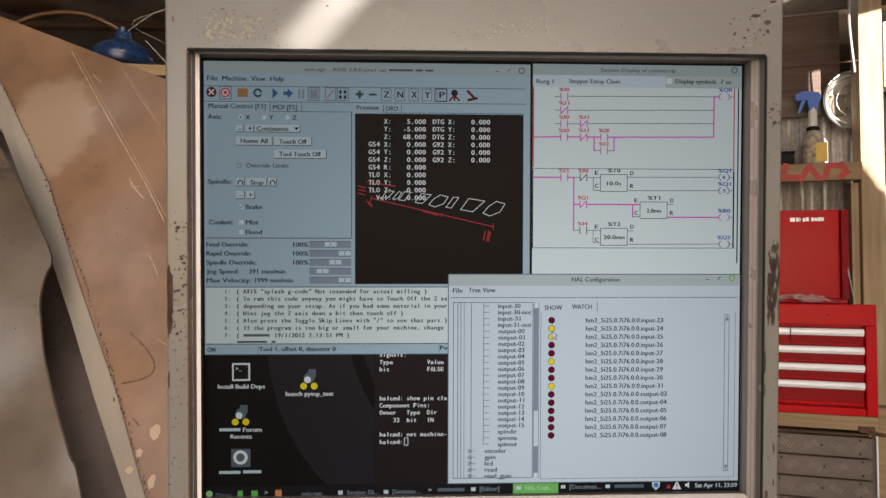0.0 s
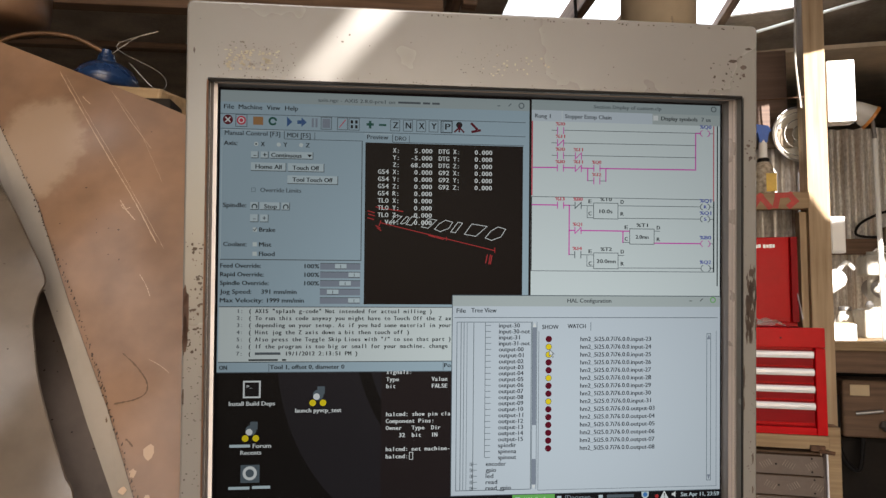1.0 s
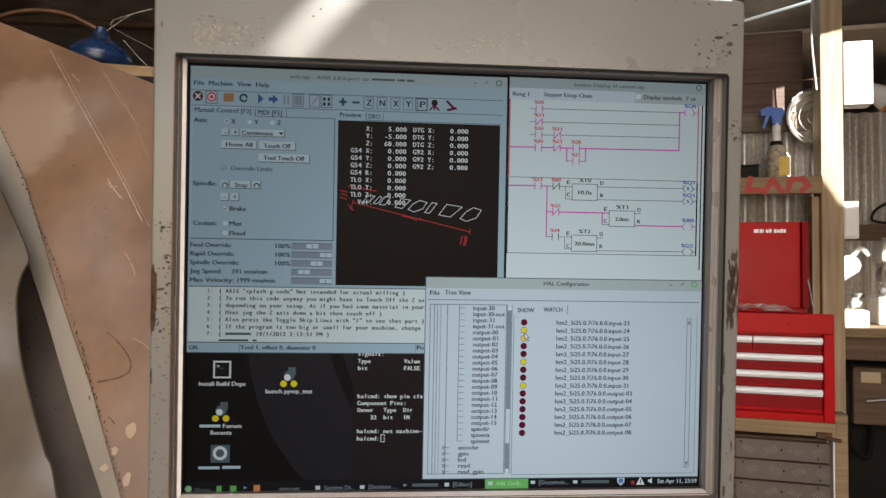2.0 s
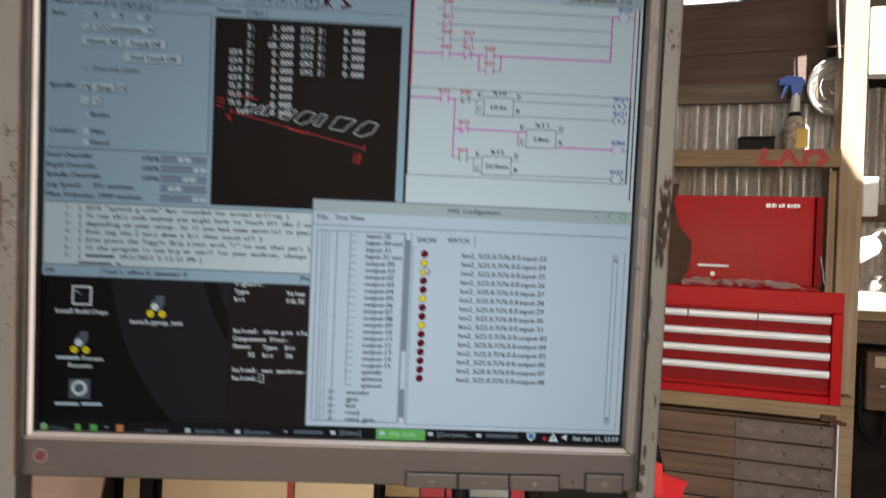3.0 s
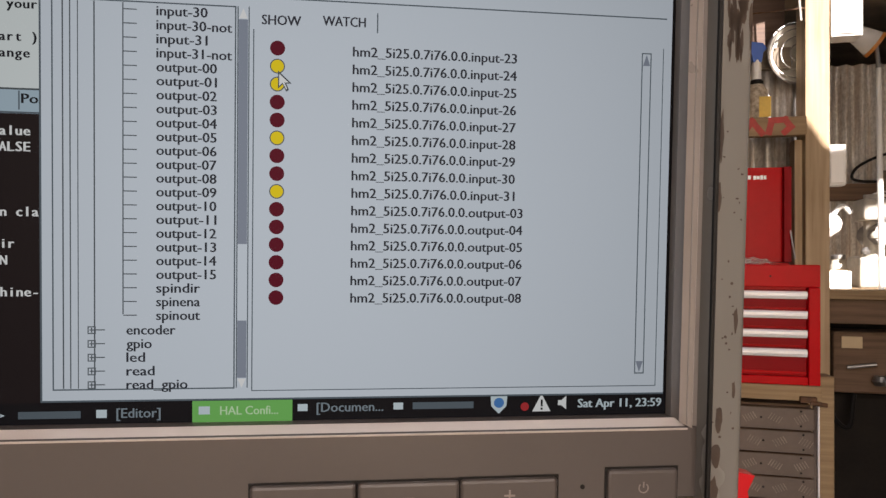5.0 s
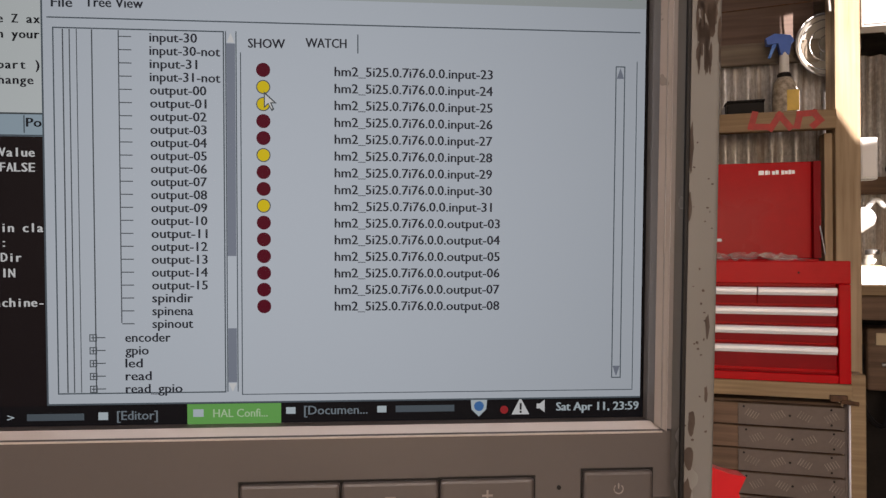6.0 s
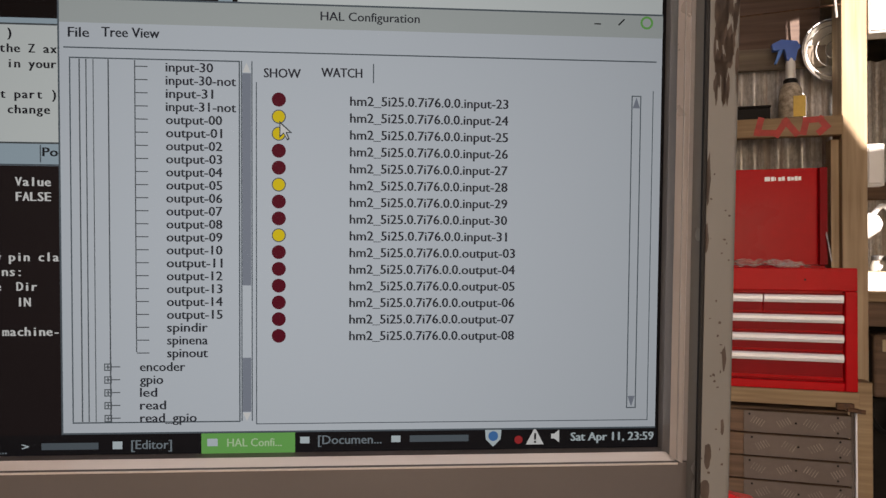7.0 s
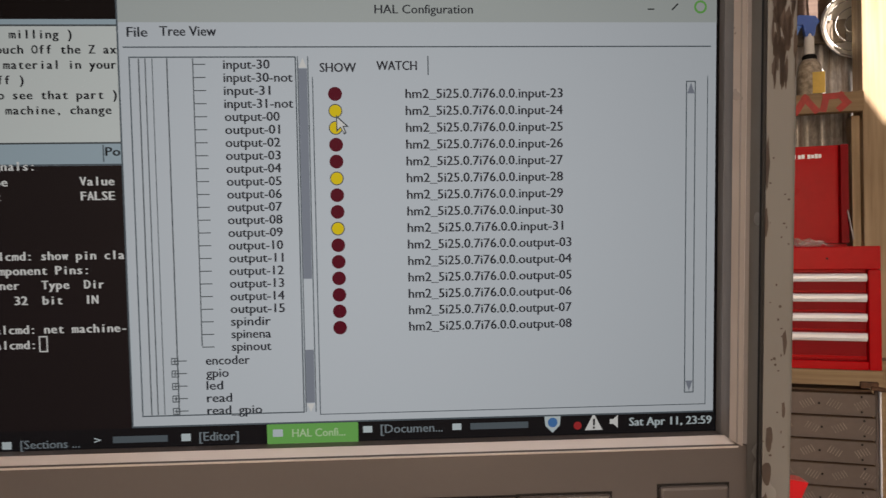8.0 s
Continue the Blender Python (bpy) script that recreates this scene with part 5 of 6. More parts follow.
part("flap", box(-0.12, -0.01, -0.04, 0.04, 0.0755, 0.079), CREAM, crate)

vise = thing("bench_grinder", WALL @ pose(0.62, 1.3, 1.2), "pale grey bench machine covered in fittings", "machine")
MGREY = material("machine_grey", (0.5, 0.47, 0.41), 0.5, 0.1, 0.3, scale=18, bump=0.2)
part("base", box(-0.08, 0.1, -0.08, 0.08, 0, 0.14, 0.012), MGREY, vise)
part("column", tube([(0.0, 0, 0.14), (0.0, 0, 0.42)], 0.035, seg=18), MGREY, vise)
part("head", box(-0.06, 0.09, -0.07, 0.07, 0.3, 0.4, 0.015), MGREY, vise)
part("motor", tube([(0.02, -0.1, 0.24), (0.02, 0.1, 0.24)], 0.05, seg=20), STEEL, vise)
for k in range(5):
    part("fitting", lathe([(0.018, 0), (0.02, 0.012), (0.008, 0.03)], 12, at=(-0.06 + 0.035 * k, -0.085 - 0.006 * (k % 2), 0.15 + 0.035 * ((k * 2) % 5))), MGREY if k % 2 else STEEL, vise)

pole = thing("lamp_pole", WALL @ pose(0.56, 1.05, 1.2), "white pole with a sunlit spot lamp at its top", "lamp")
part("tube", tube([(0, 0, 0), (-0.01, 0, 0.93)], 0.011, seg=12), WHITE, pole)
ORANGE = material("orange_shade", (0.75, 0.3, 0.06), 0.4, 0, 0.15)
sh = part("shade", lathe([(0.03, 0.0), (0.04, 0.03), (0.055, 0.1), (0.05, 0.1), (0.028, 0.01)], 24), WHITE, pole, smooth=True)
sh.matrix_basis = pose(-0.11, 0, 1.09, 0, 125, 0)
part("rim", lathe([(0.056, 0.098), (0.058, 0.112), (0.05, 0.112)], 24), ORANGE, sh, "orange rim")
part("bracket", tube([(-0.01, 0, 0.93), (-0.02, 0, 1.06), (-0.11, 0, 1.1)], 0.009), STEEL, pole)

under = thing("old_machine", WALL @ pose(0.55, 1.12, 0.0), "dark old machine with small levers under the bench", "machine")
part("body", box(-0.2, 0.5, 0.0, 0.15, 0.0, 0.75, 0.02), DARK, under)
part("gearbox", box(-0.17, 0.12, -0.06, 0.1, 0.76, 1.02, 0.012), BROWN_WOOD, under, "brown painted gearbox")
part("plate", box(-0.14, -0.06, -0.066, -0.0605, 0.95, 1.0, 0.002), CREAM, under, "yellow label plate")
part("lever", tube([(0.05, -0.07, 0.95), (0.1, -0.1, 0.84)], 0.007), STEEL, under)
part("lever", tube([(-0.12, -0.07, 0.87), (-0.02, -0.1, 0.89)], 0.008), STEEL, under)
part("knob", lathe([(0.02, 0), (0.03, 0.02), (0.0205, 0.04)], 16, at=(0.0, -0.08, 0.8)), STEEL, under)
part("hose", tube(smooth_path([(-0.19, -0.05, 0.95), (-0.19, -0.08, 0.7), (-0.12, -0.08, 0.62), (-0.09, -0.06, 0.76)]), 0.01, seg=8), BLACK, under)

far_rail = thing("far_wall_rail", WALL, "brown timber rail across the weathered iron wall", "rail", kind="structure")
part("timber", box(0.135, 3.0, 1.675, 1.725, 1.63, 1.715, 0.003), BROWN_WOOD, far_rail)

hose = thing("black_hose", WALL, "short black hose looped against the iron wall", "hose")
part("loop", tube(smooth_path([(0.86, 1.70, 1.87), (0.79, 1.69, 1.85), (0.7, 1.69, 1.8), (0.67, 1.68, 1.745), (0.71, 1.67, 1.725), (0.79, 1.66, 1.72)]), 0.007, seg=10), BLACK, hose, smooth=True)
part("fitting", box(0.78, 0.87, 1.6, 1.674, 1.68, 1.77, 0.008), material("old_bronze", (0.16, 0.12, 0.08), 0.5, 0.4, 0.3, scale=20), hose, "brown block fitting")

coil = thing("cable_coil", WALL @ pose(0.78, 1.655, 1.55), "loose coil of white cable hanging from the rail", "cable")
for k in range(5):
    r = 0.055 + 0.008 * k
    part("turn", tube([(0.006 * k - 0.01 + r * math.cos(radians(a)), -0.006 * k, 0.01 * (k % 3) + r * 1.25 * math.sin(radians(a))) for a in range(0, 361, 20)], 0.0045, seg=8, caps=False), WHITE, coil)
part("hook", tube([(0.0, -0.01, 0.05), (0.0, 0.0, 0.09), (0.0, 0.024, 0.095)], 0.003, seg=6), STEEL, coil)

for k, (u, v, r, hgt, col) in enumerate(((0.3, 1.35, 0.035, 0.1, (0.5, 0.42, 0.25)), (0.52, 1.42, 0.04, 0.13, (0.62, 0.58, 0.5)), (0.72, 1.2, 0.05, 0.09, (0.45, 0.2, 0.06)), (0.85, 1.3, 0.045, 0.16, (0.55, 0.5, 0.42)))):
    jar = thing("jar", WALL @ pose(u, v, 1.2), "sunlit jar with a dull lid on the workbench", "jar", "jars on the bench")
    part("body", lathe([(r * 0.9, 0), (r, 0.006), (r, hgt * 0.75), (r * 0.8, hgt * 0.86), (r * 0.7, hgt)], 20), material("jar_%d" % k, col, 0.35, 0, 0.25, scale=25), jar, smooth=True)
    part("lid", lathe([(r * 0.76, hgt * 0.97), (r * 0.78, hgt), (r * 0.78, hgt * 1.12), (r * 0.7, hgt * 1.15)], 20), STEEL, jar)

# fluorescent batten
batten = thing("fluorescent_batten", pose(2.95, 2.85, 2.86, 0, 0, 75.7), "long white fluorescent batten under the roof, unlit", "lamp")
part("tray", box(-0.7, 0.7, -0.05, 0.05, 0.0, 0.05, 0.004), WHITE, batten)
part("tube", tube([(-0.6, 0, -0.02), (0.6, 0, -0.02)], 0.013, seg=12), WHITE, batten)
part("end_cap", box(-0.64, -0.6, -0.02, 0.02, -0.035, -0.0005, 0.003), WHITE, batten)
part("end_cap", box(0.6, 0.64, -0.02, 0.02, -0.035, -0.0005, 0.003), WHITE, batten)

strip = thing("roof_conduit", Matrix.Identity(4), "thin white conduit strung under the roof", "conduit")
part("pipe", tube([(1.74, 3.42, 2.9), (2.5, 2.34, 2.9)], 0.009, seg=10), WHITE, strip)
for k in (0.25, 0.6, 0.9):
    part("clip", box(1.74 + 0.76 * k - 0.012, 1.74 + 0.76 * k + 0.012, 3.42 - 1.08 * k - 0.012, 3.42 - 1.08 * k + 0.012, 2.9, 2.985, 0.002), STEEL, strip)

# ---------------------------------------------------------------- tan machine guards
SL = 0.45


def gp(x, z, off=0.0):
    """A point on the sloping guard, off metres out of it."""
    return Vector((x, 0.248 + SL * (z - 1.4327), z)) + Vector((0, -1, SL)).normalized() * off


guard = thing("machine_guard", Matrix.Identity(4), "scratched tan sheet metal guard of a machine", "machine guard")
bm = slab([gp(-0.95, 1.878), gp(-0.545, 1.64), gp(-0.446, 1.499), gp(-0.389, 1.394), gp(-0.329, 1.292), gp(-0.283, 1.203), gp(-0.23, 1.08), gp(-0.2, 1.08), gp(-0.2, 1.574), gp(-0.349, 1.638), gp(-0.57, 1.727)], (0, 0.003, 0.0))
part("cover_sheet", bm, TAN_SHEEN, guard, "tan painted sheet with scratches")
edge_r = [(-0.95, 1.878), (-0.545, 1.64), (-0.446, 1.499), (-0.389, 1.394), (-0.329, 1.292), (-0.283, 1.203), (-0.2, 1.0)]
edge_l = [(-0.98, 1.83), (-0.523, 1.571), (-0.425, 1.417), (-0.39, 1.357), (-0.349, 1.283), (-0.302, 1.203), (-0.215, 1.0)]
bm = bmesh.new()
fr = [bm.verts.new(gp(x, z, 0.002)) for x, z in edge_r]
fl = [bm.verts.new(gp(x, z, -0.006)) for x, z in edge_l]
bk = [bm.verts.new(gp(x, z, -0.02)) for x, z in edge_l]
for i in range(len(fr) - 1):
    bm.faces.new((fr[i], fl[i], fl[i + 1], fr[i + 1]))
    bm.faces.new((fl[i], bk[i], bk[i + 1], fl[i + 1]))
bmesh.ops.recalc_face_normals(bm, faces=bm.faces[:])
part("folded_flange", bm, TAN_GREY, guard, "grey folded edge with a rust line", smooth=False)

cover = thing("side_cover", Matrix.Identity(4), "dented tan sheet cover bowed away from the guard", "machine guard")
outl = [(-0.479, 1.515), (-0.451, 1.48), (-0.422, 1.439), (-0.396, 1.4), (-0.397, 1.382), (-0.396, 1.36), (-0.389, 1.338), (-0.377, 1.306), (-0.357, 1.267), (-0.336, 1.23), (-0.318, 1.198), (-0.24, 1.0), (-0.8, 1.0), (-0.95, 1.8)]
curve = [(p.x, p.y) for p in smooth_path([(x, z, 0) for x, z in outl[:-2]], 5)] + outl[-2:]
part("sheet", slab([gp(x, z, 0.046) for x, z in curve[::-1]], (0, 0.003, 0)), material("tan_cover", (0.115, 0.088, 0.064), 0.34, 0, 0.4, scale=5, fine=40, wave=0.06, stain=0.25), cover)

body = thing("milling_machine", Matrix.Identity(4), "dark cast milling machine behind the tan guards", "machine")
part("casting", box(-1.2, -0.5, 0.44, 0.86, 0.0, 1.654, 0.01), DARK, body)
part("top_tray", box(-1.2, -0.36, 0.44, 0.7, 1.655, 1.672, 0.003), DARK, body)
part("inner_wall", slab([gp(-1.0, 1.6, -0.06), gp(-0.24, 1.6, -0.06), gp(-0.24, 1.0, -0.06), gp(-1.0, 1.0, -0.06)], (0, 0.01, 0)), material("brown_casting", (0.17, 0.13, 0.105), 0.5, 0, 0.4, scale=9, fine=60), body)
part("foot", box(-1.0, -0.5, 0.1, 0.43, 0.0, 0.98, 0.01), DARK, body)

block = thing("wooden_block", pose(-0.47, 0.53, 1.6725, 0, 9, -25), "chewed offcut of pale wood on the machine", "wood block")
part("offcut", box(-0.06, 0.115, -0.035, 0.035, 0.008, 0.034, 0.004), wood_material("pale_offcut", (0.36, 0.25, 0.14), (0.16, 0.1, 0.05), 0), block)

can = thing("oil_can", pose(-0.483, 0.53, 1.706), "small dark blue pump oil can with a long thin spout", "oil can")
part("body", lathe([(0.043, 0), (0.046, 0.003), (0.0455, 0.006), (0.047, 0.008), (0.045, 0.018), (0.037, 0.03), (0.024, 0.039), (0.014, 0.043)], 32), BLUE, can, smooth=True)
part("cap", lathe([(0.0135, 0.0425), (0.0135, 0.046), (0.0125, 0.047), (0.0125, 0.05), (0.0115, 0.051), (0.0115, 0.054), (0.008, 0.056), (0.007, 0.062)], 20), BLUE, can)
part("spout", tube(smooth_path([(-0.003, 0, 0.058), (-0.02, 0, 0.067), (-0.05, 0, 0.08), (-0.09, 0, 0.084), (-0.13, 0, 0.078), (-0.17, 0, 0.06)]), 0.004, seg=8), material("brass_spout", (0.16, 0.09, 0.05), 0.45, 0.7, 0.2), can, "brown metal spout", smooth=True)
wireloop = thing("wire_loop", pose(-0.44, 0.53, 1.69), "thin bent wire loop hanging beside the oil can", "wire")
part("strand", tube(smooth_path([(-0.04, 0, 0.07), (0.0, 0, 0.1), (0.03, 0, 0.11), (-0.03, 0, 0.085), (0.03, 0, 0.05), (0.045, 0, 0.03), (0.03, 0, 0.02), (-0.01, 0, 0.06)]), 0.0004, seg=6), STEEL, wireloop)

# ---------------------------------------------------------------- under the panel
cup = thing("cream_cupboard", Matrix.Identity(4), "cream painted board doors with a red strip, below the panel", "cupboard")
part("door_panel", box(-0.1705, -0.012, 0.9, 0.92, 0.0, 1.12, 0.003), CREAM, cup)
part("red_strip", box(-0.1825, -0.171, 0.895, 0.92, 0.0, 1.12, 0.001), material("red_strip", (0.3, 0.03, 0.025), 0.6, 0, 0.2), cup, "dull red strip")
part("door_panel", box(-0.43, -0.183, 0.9, 0.92, 0.0, 1.12, 0.003), CREAM, cup)
part("door_panel", slab([(-0.515, 0.9, 0.0), (-0.45, 0.9, 0.0), (-0.475, 0.9, 1.12), (-0.5, 0.9, 1.12)], (0, 0.02, 0)), CREAM, cup)
part("carcass", box(-0.9, -0.02, 0.925, 1.3, 0.0, 1.1), BLACK, cup)
part("frame_bar", slab([(-0.462, 0.885, 0.0), (-0.43, 0.885, 0.0), (-0.445, 0.885, 1.12), (-0.468, 0.885, 1.12)], (0, 0.012, 0)), BLACK, cup)

# bin colours are darkened to include the shade they stand in
BINS = {"tan": (0.36, 0.24, 0.08), "red": (0.45, 0.015, 0.025), "blue": (0.015, 0.04, 0.16), "grey": (0.34, 0.34, 0.3), "brown": (0.2, 0.1, 0.03)}
BINM = {k: material(k + "_bin", c, 0.4, 0, 0.15) for k, c in BINS.items()}


def parts_bin(x, z, w, col, fill):
    ob = thing("parts_bin", pose(x, 1.42, z), col + " plastic parts bin full of small hardware", "bin", "parts bins")
    d, h = 0.16, 0.08
    part("base", box(-w / 2, w / 2, -d, 0, 0, 0.004), BINM[col], ob)
    for s_ in (-1, 1):
        xx = s_ * (w / 2 - 0.002)
        part("side", slab([(xx - 0.0015, -d, 0.004), (xx - 0.0015, 0, 0.004), (xx - 0.0015, 0, h), (xx - 0.0015, -d * 0.55, h), (xx - 0.0015, -d, h * 0.55)], (0.003, 0, 0)), BINM[col], ob)
    part("front_lip", box(-w / 2 + 0.004, w / 2 - 0.004, -d, -d + 0.004, 0.0045, h * 0.5), BINM["grey"] if col == "blue" else BINM[col], ob)
    part("back", box(-w / 2 + 0.004, w / 2 - 0.004, -0.004, 0, 0.0045, h), BINM[col], ob)
    rng = random.Random(int(1000 * x + 10000 * z))
    bm = bmesh.new()
    for k in range(14):
        a, b_ = rng.uniform(-w / 2 + 0.015, w / 2 - 0.015), rng.uniform(-d + 0.02, -0.02)
        r = rng.uniform(0.005, 0.011)
        box(a - r, a + r, b_ - r, b_ + r, 0.0045, rng.uniform(0.02, 0.055), bm=bm)
    part("contents", bm, BINM[fill] if fill in BINM else STEEL, ob, "small loose hardware")["kind"] = "stuff"
    return ob


rack = thing("bin_rack", Matrix.Identity(4), "dark rack that holds rows of parts bins", "rack")
part("back_panel", box(-0.02, 0.67, 1.43, 1.45, 0.0, 1.06), DARK, rack)
for z0 in (0.455, 0.6, 0.745, 0.89):
    part("rail", box(-0.01, 0.37, 1.26, 1.42, z0 - 0.012, z0 - 0.001), DARK, rack)
part("upright", box(-0.03, -0.0105, 1.25, 1.425, 0.0, 1.06, 0.001), BLACK, rack)
for x, z, w, col, fill in ((0.045, 0.89, 0.088, "tan", "grey"), (0.16, 0.89, 0.1, "blue", "steel"), (0.28, 0.89, 0.1, "red", "tan"),
                           (0.045, 0.745, 0.088, "tan", "grey"), (0.122, 0.745, 0.062, "red", "steel"), (0.185, 0.745, 0.056, "red", "tan"), (0.268, 0.745, 0.105, "blue", "red"), (0.342, 0.745, 0.036, "red", "tan"),
                           (0.042, 0.6, 0.094, "tan", "red"), (0.14, 0.6, 0.086, "blue", "tan"), (0.284, 0.6, 0.108, "blue", "grey"),
                           (0.042, 0.455, 0.094, "red", "steel"), (0.15, 0.455, 0.1, "tan", "grey")):
    parts_bin(x, z, w, col, fill)

locker = thing("dark_locker", Matrix.Identity(4), "dark glossy steel locker, brown reflections painted on one door", "locker")
part("body", box(0.375, 0.67, 1.24, 1.42, 0.0, 1.05, 0.004), BLACK, locker)
# blurred brown reflections are put into this door's colour
part("door", box(0.378, 0.52, 1.232, 1.2395, 0.02, 1.04, 0.003), material("brown_reflection", (0.03, 0.02, 0.014), 0.3, 0, 0.6, scale=9, fine=40, stain=0.4), locker)
part("door", box(0.524, 0.667, 1.232, 1.2395, 0.02, 1.04, 0.003), BLACK, locker)
part("handle", tube(smooth_path([(0.535, 1.23, 0.72), (0.535, 1.215, 0.7), (0.535, 1.215, 0.64), (0.535, 1.23, 0.62)]), 0.005, seg=8), STEEL, locker)

mallet = thing("hanging_mallet", pose(0.155, 0.9, 0.0), "black-handled tool with a red tip, hanging under the panel", "tool")
part("grip", tube(smooth_path([(-0.004, 0, 1.16), (0.0, 0, 1.0), (0.008, 0, 0.88), (0.026, 0, 0.81)]), [0.017] * 18 + [0.015], seg=14), BLACK, mallet, smooth=True)
part("cord", tube([(-0.004, 0, 1.16), (-0.02, -0.45, 1.245), (-0.02, -0.842, 1.262)], 0.003, seg=8), BLACK, mallet)
part("tip", tube(smooth_path([(0.026, 0, 0.812), (0.032, 0, 0.79), (0.036, 0, 0.74), (0.038, 0, 0.68)]), [0.015] + [0.021] * 17 + [0.019], seg=14), material("red_rubber", (0.42, 0.02, 0.02), 0.5, 0, 0.15), mallet, "red rubber tip", smooth=True)

# red pull handle on a black strap beside the housing
handle = thing("red_handle", PANEL, "bright red plastic pull handle on a black strap behind the housing", "handle")
part("grip", slab([(0.2390, 0.066, z_(1.2035)), (0.2400, 0.066, z_(1.188)), (0.2470, 0.066, z_(1.184)), (0.2510, 0.066, z_(1.15)), (0.2575, 0.066, z_(1.15)), (0.2602, 0.066, z_(1.162)), (0.2608, 0.066, z_(1.174)), (0.2590, 0.066, z_(1.183)), (0.2640, 0.066, z_(1.1855)), (0.2625, 0.066, z_(1.192)), (0.2660, 0.066, z_(1.1995)), (0.2570, 0.066, z_(1.2015)), (0.2470, 0.066, z_(1.2055))], (0, 0.008, 0)), material("red_plastic", (0.5, 0.008, 0.012), 0.35, 0, 0.1), handle)
part("tongue", slab([(0.2385, 0.064, z_(1.215)), (0.2385, 0.064, z_(1.19)), (0.246, 0.064, z_(1.19)), (0.2445, 0.064, z_(1.214))], (0, 0.003, 0)), material("red_tongue", (0.55, 0.02, 0.02), 0.4), handle)
part("strap", tube(smooth_path([(0.226, 0.072, z_(1.29)), (0.234, 0.072, z_(1.25)), (0.248, 0.072, z_(1.2))]), 0.003, seg=8), BLACK, handle)


# ---------------------------------------------------------------- wear on the housing and guards
def flakes(name, spots, y, mat, parent, seed, plane=None):
    """Small ragged chips, each of its own shape: rows of x, z, width, height."""
    rng = random.Random(seed)
    bm = bmesh.new()
    for x, z, w, h in spots:
        n = rng.randint(9, 14)
        pts = []
        for k in range(n):
            a = 2 * math.pi * k / n
            r = rng.uniform(0.6, 1.0)
            pts.append((x + w / 2 * r * math.cos(a), z + h / 2 * r * math.sin(a)))
        bm.faces.new([bm.verts.new(plane(px, pz) if plane else (px, y, pz)) for px, pz in pts])
    ob = part(name, bm, mat, parent)
    ob["kind"] = "stuff"
    return ob


rng = random.Random(5)


def cluster(x0, x1, z0, z1, n, s0, s1):
    return [(rng.uniform(x0, x1), rng.uniform(z0, z1), rng.uniform(s0, s1), rng.uniform(s0, s1) * 0.8) for _ in range(n)]


PATCH = material("rust_patch", (0.075, 0.035, 0.02), 0.85, 0, 0.5, scale=90, fine=300)
CHIP = material("bare_rust_brown", (0.055, 0.036, 0.025), 0.85, 0, 0.5, scale=90, fine=300)
FADED = material("faded_rust", (0.235, 0.2, 0.135), 0.6, 0, 0.25, scale=90)
top_y = FY - 0.00015
spots = cluster(-0.185, -0.132, z_(1.557), z_(1.58), 90, 0.0004, 0.0017) + cluster(-0.02, 0.06, z_(1.562), z_(1.585), 55, 0.0004, 0.0015) + cluster(0.17, 0.2, z_(1.558), z_(1.585), 26, 0.0005, 0.0026) + cluster(-0.19, 0.19, z_(1.5535), z_(1.557), 60, 0.0004, 0.0014) + cluster(-0.2, 0.2, z_(1.56), z_(1.604), 26, 0.0004, 0.0014) + cluster(-0.06, 0.195, z_(1.6025), z_(1.6046), 46, 0.0005, 0.0022) + [(0.188, z_(1.5795), 0.008, 0.003), (0.196, z_(1.575), 0.007, 0.0045), (0.1965, z_(1.569), 0.003, 0.004), (0.2, z_(1.589), 0.006, 0.0022), (-0.1, z_(1.582), 0.0022, 0.0015), (-0.095, z_(1.587), 0.002, 0.0014), (-0.2005, z_(1.572), 0.0016, 0.005), (-0.168, z_(1.579), 0.003, 0.0014)]
flakes("rust_specks", spots, top_y, CHIP, housing, 1)
flakes("faded_stain", cluster(-0.18, -0.142, z_(1.56), z_(1.575), 70, 0.001, 0.0035) + cluster(0.0, 0.05, z_(1.562), z_(1.578), 24, 0.001, 0.003), FY - 0.00008, FADED, housing, 2)
flakes("rust_specks", cluster(-0.2045, -0.192, z_(1.2), z_(1.45), 110, 0.0004, 0.0018) + cluster(-0.203, -0.1925, z_(1.36), z_(1.44), 36, 0.001, 0.004) + [(-0.2045, z_(1.376), 0.0022, 0.036), (-0.2045, z_(1.335), 0.0018, 0.014)], FY - 0.00015, CHIP, housing, 3)
flakes("rust_specks", [(0.2022, z_(1.41), 0.0055, 0.014), (0.2008, z_(1.4), 0.006, 0.016), (0.2035, z_(1.389), 0.004, 0.016), (0.2012, z_(1.382), 0.003, 0.01), (0.203, z_(1.422), 0.003, 0.008), (0.204, z_(1.285), 0.002, 0.01), (0.204, z_(1.262), 0.0016, 0.008)] + cluster(0.1965, 0.206, z_(1.21), z_(1.5), 40, 0.0004, 0.0014) + [(rng.uniform(0.1985, 0.2065), rng.uniform(z_(1.372), z_(1.424)), rng.uniform(0.0006, 0.0018), rng.uniform(0.004, 0.013)) for _ in range(85)] + cluster(0.198, 0.206, z_(1.505), z_(1.525), 10, 0.001, 0.0045) + [(0.1985, z_(1.24), 0.004, 0.012), (0.199, z_(1.252), 0.003, 0.01), (0.198, z_(1.229), 0.0035, 0.01), (0.1972, z_(1.345), 0.002, 0.02), (0.1972, z_(1.325), 0.0018, 0.012)], FY - 0.00015, CHIP, housing, 4)
flakes("rust_specks", [(-0.2032, z_(1.392), 0.0048, 0.042), (-0.2036, z_(1.38), 0.004, 0.03), (-0.204, z_(1.403), 0.0034, 0.02), (-0.2034, z_(1.372), 0.0036, 0.016)], FY - 0.0002, PATCH, housing, 31)
